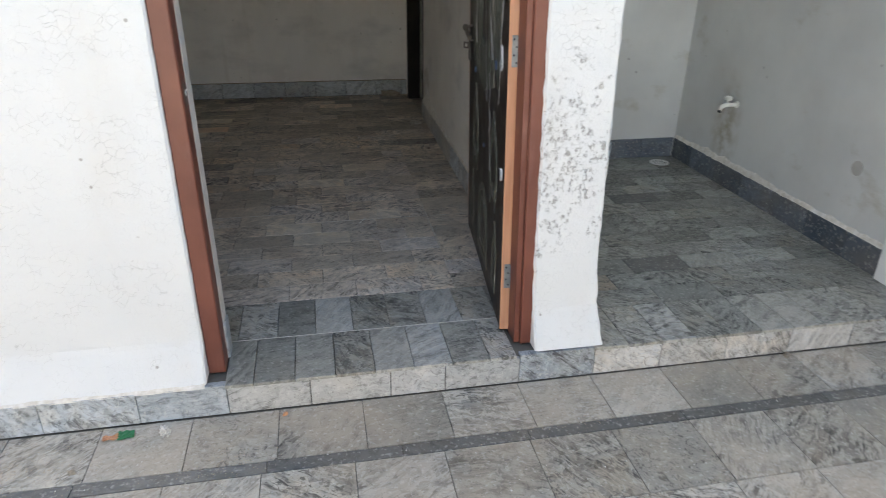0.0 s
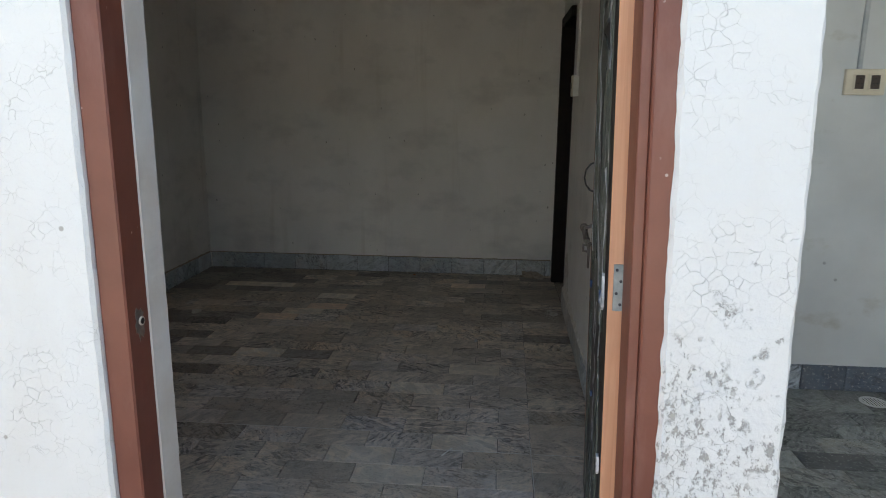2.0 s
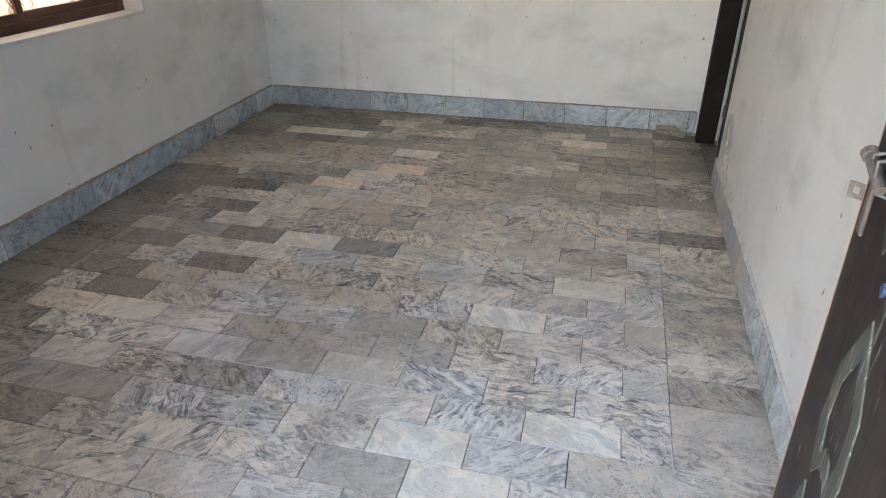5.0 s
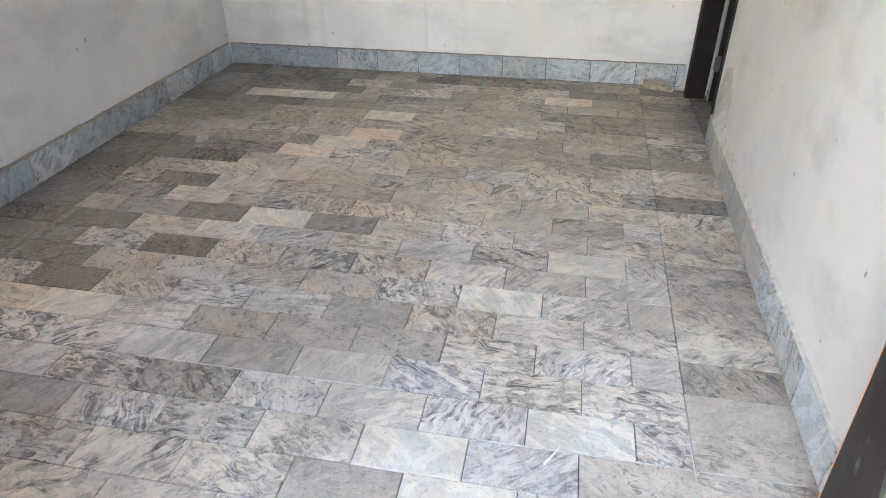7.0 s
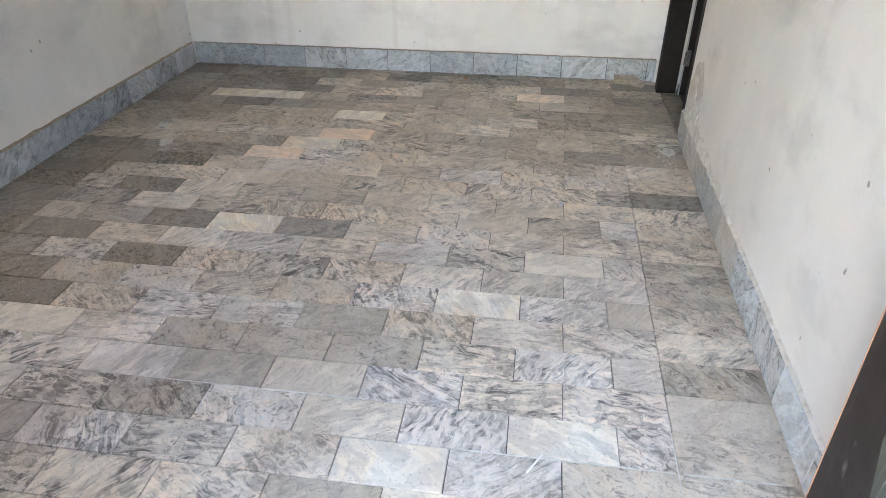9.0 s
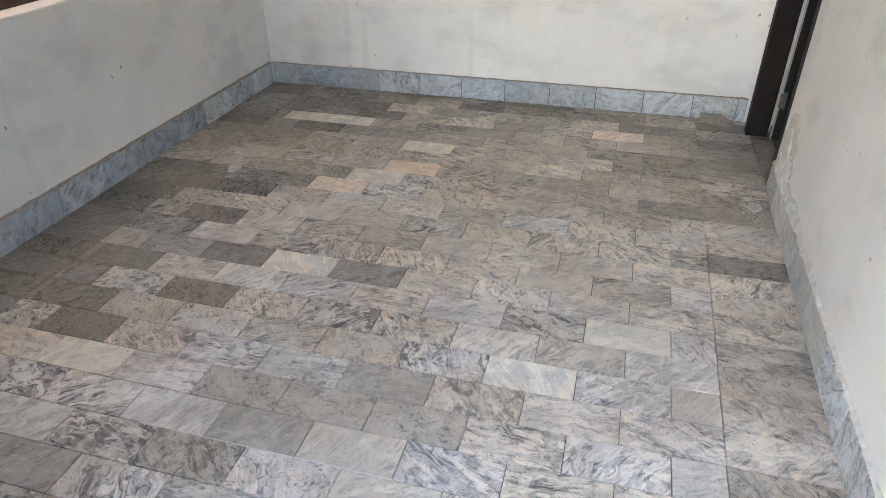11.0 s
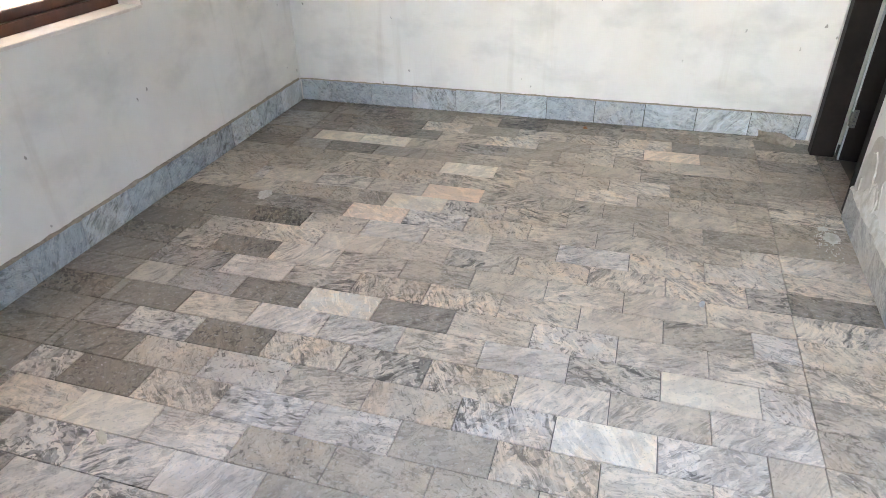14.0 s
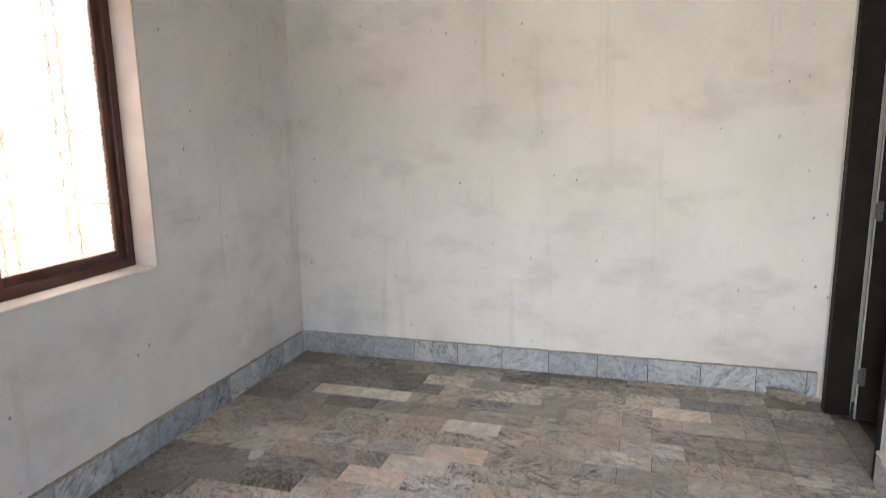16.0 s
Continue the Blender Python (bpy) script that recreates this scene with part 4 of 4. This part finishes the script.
def litter():
    w = empty("wrapper", pose(0.635, 1.945, ZG, 0, 0, 8), "crumpled green and orange snack wrapper", "wrapper")
    for name, x0, x1, mat, lab in (("green_half", 0.0, 0.055, M_GREEN, "shiny green half"), ("orange_half", -0.05, 0.004, M_ORANGE, "torn orange half")):
        bm = bmesh.new()
        bmesh.ops.create_grid(bm, x_segments=8, y_segments=6, size=0.5)
        for v in bm.verts:
            u = v.co.copy()
            hgt = 0.006 + 0.008 * noise.noise(Vector((u.x * 4 + x0 * 90, u.y * 5, 1)))
            v.co = Vector((x0 + (u.x + 0.5) * (x1 - x0), u.y * (0.042 if x0 >= 0 else 0.026), max(0.001, hgt)))
        bmesh.ops.solidify(bm, geom=bm.faces[:], thickness=0.001)
        part(name, bm, mat, w, lab)
    lump("stone_chip", 0.795, 1.940, ZG, 0.026, 0.017, 0.018, M_MORTAR, "pale crumpled chip of plaster", "chip", 2.0, 1.6)
    lump("pebble", 1.215, 1.968, ZG, 0.010, 0.008, 0.008, M_ORANGE, "small reddish brick pebble", "pebble", 4.0)
    lump("pebble", 0.53, 1.79, ZG, 0.012, 0.010, 0.009, M_DUST, "small dusty grey pebble", "pebble", 6.0)
    lump("pebble", 3.335, 1.985, ZG, 0.020, 0.013, 0.011, M_DUST, "dusty brown clod by the step", "pebble", 7.0)
    lump("plaster_scrap", 2.285, 5.62, 0.0, 0.030, 0.050, 0.005, M_MORTAR, "white heap of fallen plaster dust", "plaster scrap", 3.0, 2.6)
    lump("plaster_scrap", 2.262, 5.70, 0.0, 0.016, 0.022, 0.004, M_MORTAR, "white heap of fallen plaster dust", "plaster scrap", 5.0, 2.6)
    lump("dust_rag", 2.18, 6.742, 0.0, 0.105, 0.034, 0.045, M_DUST, "dusty brown rag by the skirting", "rag", 9.0, 1.8)
    lump("plaster_scrap", -0.435, 5.372, 0.0, 0.045, 0.030, 0.012, M_MORTAR, "pale scrap of fallen plaster", "plaster scrap", 11.0, 2.0)
    lump("pebble", 1.075, 6.71, 0.0, 0.012, 0.010, 0.010, M_ORANGE, "small reddish brick pebble", "pebble", 12.0)
    lump("pebble", 2.25, 4.83, 0.0, 0.009, 0.009, 0.010, M_DUST, "small dusty grey pebble", "pebble", 13.0)
    lump("paper_scrap", 1.712, 4.955, 0.0, 0.020, 0.010, 0.006, M_FILM, "small crumpled sweet paper", "paper scrap", 14.0)
    lump("dry_leaf", -0.085, 3.76, 0.0, 0.034, 0.012, 0.004, M_CREAMPLASTIC, "dry yellow leaf on the floor", "leaf", 15.0)
    st = part("stick", tube([(-0.020, -0.033, 0.003), (0.001, -0.001, 0.004), (0.020, 0.034, 0.003)], 0.003, 6), M_WHITEPLASTIC)
    st.location = (1.627, 3.465, 0.0)
    tagged(st, "thin white stick lying on the floor", "stick")
    bm = bmesh.new()
    rs = random.Random(31)
    for cx, cy, spread, count in ((0.27, 1.81, 0.16, 900), (1.0, 1.75, 0.10, 300), (0.03, 1.91, 0.20, 700), (2.27, 1.75, 0.2, 200)):
        for k in range(count):
            x, y = rs.gauss(cx, spread), min(NOSE - 0.008, rs.gauss(cy, 0.045))
            s = rs.uniform(0.0008, 0.0022)
            v = [bm.verts.new((x + s * math.cos(a), y + s * math.sin(a), ZG + 0.0005)) for a in (0, 2.1, 4.2)]
            t = bm.verts.new((x, y, ZG + s * 1.3))
            for a, b2 in ((0, 1), (1, 2), (2, 0)):
                bm.faces.new((v[a], v[b2], t))
    tagged(part("sand", bm, M_SAND), "blown yellow sand along the step", "sand", "", "stuff")
    # loose grit: too many to count
    bm = bmesh.new()
    rnd = random.Random(21)
    for k in range(420):
        if k < 160:
            x, y, z, s = rnd.gauss(2.26, 0.030), rnd.gauss(5.62, 0.09), 0.0, rnd.uniform(0.001, 0.004)
            x = min(x, 2.31)
        elif k < 300:
            x, y, z, s = rnd.uniform(-0.9, 2.2), rnd.uniform(2.7, 6.7), 0.0, rnd.uniform(0.0012, 0.003)
        else:
            x, y, z, s = rnd.uniform(0.0, 3.6), rnd.uniform(1.38, 1.99), ZG, rnd.uniform(0.001, 0.003)
        r = bmesh.ops.create_icosphere(bm, subdivisions=1, radius=s)
        bmesh.ops.translate(bm, vec=(x, y, z + s * 0.6), verts=r["verts"])
    tagged(part("grit", bm, M_MORTAR), "loose pale plaster grit on the floor", "grit", "", "stuff")


litter()


def mortar_edge(name, axis, fixed, a, b, z, out, high, lumps=(), seed=0.0, material=None):
    """An uneven bead of plaster along the top of a skirting; lumps: (place, reach, extra height)."""
    bm = bmesh.new()
    n = int((b - a) / 0.007)
    rings = []
    for k in range(n + 1):
        u = a + (b - a) * k / n
        h = high * (0.55 + 0.8 * (0.5 + 0.5 * noise.noise(Vector((u * 9 + seed, 0, 0)))) + 0.45 * noise.noise(Vector((u * 20 + seed, 3, 0))) + 0.2 * noise.noise(Vector((u * 55 + seed, 4, 0))))
        for c, reach, extra in lumps:
            h += extra * max(0.0, 1 - abs(u - c) / reach) * (0.7 + 0.6 * noise.noise(Vector((u * 13, 7, seed))))
        d = 0.010 + 0.005 * noise.noise(Vector((u * 14 + seed, 9, 0))) + 0.05 * max(0.0, h - high)
        prof = [(0.0, z - 0.004), (out * (d + 0.003), z - 0.003), (out * d, z + h * 0.3), (out * d * 0.45, z + h * 0.8), (0.0, z + h)]
        rings.append([bm.verts.new((fixed + p, u, q) if axis == 'y' else (u, fixed + p, q)) for p, q in prof])
    for p, q in zip(rings, rings[1:]):
        for k in range(4):
            bm.faces.new((p[k], p[k + 1], q[k + 1], q[k]))
    bmesh.ops.recalc_face_normals(bm, faces=bm.faces[:])
    return structure(name, bm, material or M_MORTAR, "crumbling plaster bead over the skirting", "plaster edge")


swung(mortar_edge("trim_east", 'y', XR, 2.32, 5.86, 0.150, -1, 0.011, ((5.60, 0.22, 0.16), (5.25, 0.25, 0.09), (4.85, 0.15, 0.04)), 1.0))
mortar_edge("trim_west", 'y', XL, 2.3, 6.80, 0.150, 1, 0.012, (), 5.0, M_DUST)
mortar_edge("trim_north", 'x', YB, -0.95, 2.35, 0.150, -1, 0.006, (), 8.0, M_DUST)
mortar_edge("trim_facade", 'x', YF - 0.052, -1.15, OX0 - 0.005, -0.002, -1, 0.012, (), 13.0)
mortar_edge("trim_recess", 'y', AX1, 2.36, AY1 - 0.02, 0.145, -1, 0.022, ((3.85, 0.4, 0.03), (3.4, 0.25, 0.03)), 17.0)


# ---------------------------------------------------------------- tiles, laid last
MESHES = {}


def slab(w, d, h, material):
    key = (round(w, 3), round(d, 3), round(h, 3), material.name)
    if key not in MESHES:
        MESHES[key] = tile_mesh("tile", w, d, h, material)
    return MESHES[key]


def lay(parent, x, y, z, w, d, h, material, turn=(0, 0, 0), name="tile"):
    ob = new(name, slab(w, d, h, material))
    ob.parent = parent
    ob.location = (x, y, z)
    ob.rotation_euler = turn
    return ob


def add_slab(bm, x0, x1, y0, y1, z, h):
    v = [bm.verts.new(p) for p in ((x0, y0, z), (x1, y0, z), (x1, y1, z), (x0, y1, z), (x0, y0, z - h), (x1, y0, z - h), (x1, y1, z - h), (x0, y1, z - h))]
    for f in ((0, 1, 2, 3), (0, 4, 5, 1), (1, 5, 6, 2), (2, 6, 7, 3), (3, 7, 4, 0)):
        bm.faces.new([v[k] for k in f])


G = 0.0030                      # joint
PITCH, ROW = 0.3065, 0.1485
# tiles that stand out from the rest, by a place inside each
PINK_AT = ((0.22, 5.33), (0.53, 5.64), (1.59, 6.39))
PALE_AT = ((0.38, 5.48), (0.51, 5.96), (-0.45, 6.24), (-0.10, 6.25), (0.38, 4.58), (1.73, 4.46), (1.44, 4.19), (-0.07, 3.86), (1.26, 3.41), (1.40, 3.30), (1.71, 3.58))
DARK_AT = ((-0.52, 4.86), (-0.51, 5.11), (0.68, 5.02), (0.81, 5.48), (0.53, 5.35), (0.52, 4.49), (0.67, 4.31), (-0.60, 5.71), (0.66, 5.88), (0.69, 4.01), (-0.50, 3.99), (1.93, 5.07), (1.43, 4.52), (0.26, 4.14), (-0.43, 3.76), (-0.28, 3.63), (-0.37, 4.37), (0.19, 3.32), (0.49, 3.41), (1.62, 4.52), (-0.19, 5.66), (0.23, 5.70), (-0.50, 4.64), (0.13, 3.55))


def pick(x0, x1, y0, y1):
    for places, mat in ((PINK_AT, M_PINK), (PALE_AT, M_PALE), (DARK_AT, M_VEINED)):
        if any(x0 <= x < x1 and y0 <= y < y1 for x, y in places):
            return mat
    return M_FLOOR


def east_face(y):
    """Where the east wall stands at a depth."""
    return XR + math.tan(SWING) * max(0.0, IY0 - y)


def border(y):
    """The straight joint along the east edge strip."""
    return 2.008 + 0.017 * (y - 3.4)


def tilt(rnd):
    return (rnd.gauss(0, 0.0012), rnd.gauss(0, 0.0012), rnd.gauss(0, 0.002))


def room_floor():
    rnd = random.Random(3)
    floor = empty("floor", pose(0, 0, 0), "worn grey streaked marble tile floor", "floor", kind="structure")
    rest = bmesh.new()
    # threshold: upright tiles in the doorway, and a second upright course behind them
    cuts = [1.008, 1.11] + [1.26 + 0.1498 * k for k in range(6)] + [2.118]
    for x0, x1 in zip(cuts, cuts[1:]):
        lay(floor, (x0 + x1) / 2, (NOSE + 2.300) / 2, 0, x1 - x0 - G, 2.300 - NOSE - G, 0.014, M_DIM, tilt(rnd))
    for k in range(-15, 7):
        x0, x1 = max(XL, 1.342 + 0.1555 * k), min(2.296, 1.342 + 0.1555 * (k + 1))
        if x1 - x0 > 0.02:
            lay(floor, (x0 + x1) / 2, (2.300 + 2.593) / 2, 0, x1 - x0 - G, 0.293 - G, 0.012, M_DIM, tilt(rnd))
    for r in range(-5, 24):
        y0 = 3.3375 + ROW * r
        y1 = min(y0 + ROW, YB - 0.005)
        if y1 - y0 < 0.01:
            continue
        edge = border(y0)
        spans = [(XL + 0.002, -0.630), (edge, east_face(y0) - 0.004)]
        off = edge - PITCH * (9.5 if r % 2 else 9)
        k = 0
        while True:
            x0, x1 = max(off + PITCH * k, -0.630), min(off + PITCH * (k + 1), edge)
            if x0 >= edge - 0.008:
                break
            if x1 - x0 > 0.012:
                spans.append((x0, x1))
            k += 1
        for x0, x1 in spans:
            mat = pick(x0, x1, y0, y1)
            # dark brown tiles crowd west: dirt, plus that side's weaker light put into colour
            dark_odds = 0.96 if x0 < -0.6 else 0.8 if x0 < -0.3 else 0.36 if x0 < 0.1 else 0.3 if x0 > 1.95 and y0 > 4.4 else 0.08 if y0 > 4.3 else 0.0
            if mat is M_FLOOR and rnd.random() < dark_odds:
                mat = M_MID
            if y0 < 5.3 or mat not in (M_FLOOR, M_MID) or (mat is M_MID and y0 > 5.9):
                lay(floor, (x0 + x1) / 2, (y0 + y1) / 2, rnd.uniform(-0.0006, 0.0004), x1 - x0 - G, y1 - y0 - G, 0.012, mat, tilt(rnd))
            else:
                add_slab(rest, x0 + G / 2, x1 - G / 2, y0 + G / 2, y1 - G / 2, rnd.uniform(-0.0006, 0.0004), 0.012)
    for k in range(5):
        lay(floor, XR + 0.058, IY0 + 0.085 + 0.152 * k + 0.07, 0, 0.112, 0.150, 0.012, M_MID, tilt(rnd))
    # white grout that shows in some joints
    for x0, x1, y0, y1 in ((1.01, 2.11, 2.2985, 2.3015), (border(3.35) - 0.0015, border(3.35) + 0.0015, 3.05, 3.66), (2.02, 2.29, 3.4845, 3.4875),
                           (0.25, 1.10, 3.633, 3.636), (1.42, 2.0, 3.4847, 3.4873)):
        part("joint_fill", box(x0, x1, y0, y1, -0.004, 0.0006), M_MORTAR, floor, "whitish grout in a joint")
    far = part("far_tiles", rest, M_FLOOR_JOINED, floor)
    tagged(far, "worn grey streaked marble tiles", "", "", "stuff")


def recess_floor():
    rnd = random.Random(8)
    floor = empty("floor_recess", pose(0, 0, 0), "grey streaked marble tile floor of the recess", "floor", kind="structure")
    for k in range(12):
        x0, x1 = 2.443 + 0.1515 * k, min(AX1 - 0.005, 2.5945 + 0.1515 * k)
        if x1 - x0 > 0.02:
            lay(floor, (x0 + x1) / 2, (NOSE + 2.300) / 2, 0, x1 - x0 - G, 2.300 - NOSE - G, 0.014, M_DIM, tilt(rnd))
    for r in range(15):
        y0 = 2.300 + ROW * r
        y1 = min(y0 + ROW, AY1 - 0.002)
        if y1 - y0 < 0.01:
            continue
        for k in range(7):
            x0 = max(2.42, 2.29 + (0.153 if r % 2 else 0) + PITCH * k)
            x1 = min(AX1 - 0.005, 2.29 + (0.153 if r % 2 else 0) + PITCH * (k + 1))
            if x1 - x0 > 0.012:
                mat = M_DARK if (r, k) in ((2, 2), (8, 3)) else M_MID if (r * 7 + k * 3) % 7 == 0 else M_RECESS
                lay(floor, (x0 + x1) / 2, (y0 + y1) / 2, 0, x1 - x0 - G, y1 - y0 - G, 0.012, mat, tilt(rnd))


def risers():
    rnd = random.Random(4)
    st = empty("step_riser", pose(0, 0, 0), "grey marble riser tiles along the facade foot", "step", kind="structure")
    cuts = [-1.16, -0.86, -0.56, -0.25, 0.06, 0.375, 0.70, 1.012, 1.313, 1.616, 1.83, 2.132, 2.448, 2.743, 3.045, 3.35, 3.655, 3.96, 4.05]
    for a, b in zip(cuts, cuts[1:]):
        wall = b < 1.05 or 2.0 < a < 2.3
        top = -0.001 if wall else -0.0145
        h = top + 0.129
        ob = lay(st, (a + b) / 2, NOSE + 0.005 + rnd.uniform(-0.001, 0.001), (top - 0.129) / 2, b - a - 0.003, h, 0.02 if not wall else 0.03, M_SKIRT if wall else M_RISER, (radians(90), 0, 0))


def skirtings():
    def backing(parent, *a):
        part("mortar_backing", box(*a), M_BLACKMORTAR, parent)
    sk = empty("baseboard_north", pose(0, 0, 0), "blue-grey marble skirting tiles", "skirting", kind="structure")
    backing(sk, XL + 0.02, 2.345, YB - 0.006, YB - 0.001, 0.0, 0.146)
    cuts = [XL + 0.014] + [-0.718 + 0.3055 * k for k in range(10)] + [2.30, 2.358]
    for a, b in zip(cuts, cuts[1:]):
        lay(sk, (a + b) / 2, YB - 0.0145, 0.0775, b - a - 0.0045, 0.145, 0.012, M_SKIRT, (radians(90), 0, 0))
    sk = empty("baseboard_west", pose(0, 0, 0), "blue-grey marble skirting tiles", "skirting", kind="structure")
    backing(sk, XL + 0.001, XL + 0.006, 2.3, 6.8, 0.0, 0.146)
    ys = [6.80] + [6.52 - 0.3052 * k for k in range(15)] 
    for b, a in zip(ys, ys[1:]):
        lay(sk, XL + 0.0145, (a + b) / 2, 0.0775, b - a - 0.0045, 0.145, 0.012, M_SKIRT, (radians(90), 0, radians(90)))
    lay(sk, OX0 + 0.069, YF + 0.155, 0.0745, 0.078, 0.149, 0.010, M_SKIRT, (radians(90), 0, radians(90)))
    sk = empty("baseboard_east", EAST, "dusty blue-grey marble skirting tiles", "skirting", kind="structure")
    backing(sk, XR - 0.006, XR - 0.001, 2.33, 5.86, 0.0, 0.146)
    ys = [5.845] + [5.62 - 0.3052 * k for k in range(12)]
    for b, a in zip(ys, ys[1:]):
        lay(sk, XR - 0.0145, (a + b) / 2, 0.0775, b - a - 0.0045, 0.145, 0.012, M_DUSTSKIRT if b > 4.7 else M_SKIRT, (radians(90), 0, radians(-90)))
    sk = empty("baseboard_recess", pose(0, 0, 0), "dark navy marble skirting tiles in the recess", "skirting", kind="structure")
    backing(sk, 2.51, AX1 - 0.015, AY1 - 0.006, AY1 - 0.001, 0.0, 0.14)
    cuts = [2.50, 2.95, 3.255, 3.56, 3.80, AX1 - 0.016]
    for a, b in zip(cuts, cuts[1:]):
        lay(sk, (a + b) / 2, AY1 - 0.0145, 0.072, b - a - 0.0045, 0.144, 0.012, M_NAVY if a > 3.5 else M_SKIRT, (radians(90), 0, 0))
    backing(sk, AX1 - 0.006, AX1 - 0.001, 2.36, AY1 - 0.015, 0.0, 0.14)
    ys = [AY1 - 0.015] + [4.11 - 0.3052 * k for k in range(6)] + [2.355]
    for b, a in zip(ys, ys[1:]):
        lay(sk, AX1 - 0.0145, (a + b) / 2, 0.072, b - a - 0.0045, 0.144, 0.012, M_NAVY, (radians(90), 0, radians(-90)))


def yard():
    rnd = random.Random(6)
    y = empty("pavement_tiles", pose(0, 0, 0), "streaked grey and white marble yard tiles", "pavement", kind="structure")
    rest = bmesh.new()
    rows = [(1.735, NOSE - 0.001, 0.058), (1.37, 1.677, 0.008)]
    yy = 1.37
    while yy > -4.2:
        rows.append((yy - 0.305, yy, 0.145 if len(rows) % 2 else 0.0))
        yy -= 0.305
    for n, (y0, y1, off) in enumerate(rows):
        k = 0
        while True:
            x0 = -2.895 + off + 0.31 * k
            if x0 > AX1 - 0.02:
                break
            x1 = min(x0 + 0.31, AX1 - 0.005)
            if x1 - x0 > 0.02:
                if n < 4 and x0 > -1.0:
                    lay(y, (x0 + x1) / 2, (y0 + y1) / 2, ZG + rnd.uniform(-0.001, 0.0006), x1 - x0 - 0.0025, y1 - y0 - 0.0025, 0.012, M_YARD, tilt(rnd))
                else:
                    add_slab(rest, x0 + 0.0015, x1 - 0.0015, y0 + 0.0015, y1 - 0.0015, ZG, 0.012)
            k += 1
    k = 0
    x = -2.2
    while x < AX1 - 0.06:
        ln = rnd.choice((0.61, 0.61, 0.46))
        x1 = min(x + ln, AX1 - 0.005)
        lay(y, (x + x1) / 2, 1.706, ZG + 0.0002, x1 - x - 0.003, 0.054, 0.012, M_DARK, tilt(rnd), "strip")
        x += ln
    far = part("far_tiles", rest, M_YARD_JOINED, y)
    tagged(far, "streaked grey and white marble tiles", "", "", "stuff")


room_floor()
recess_floor()
risers()
skirtings()
yard()
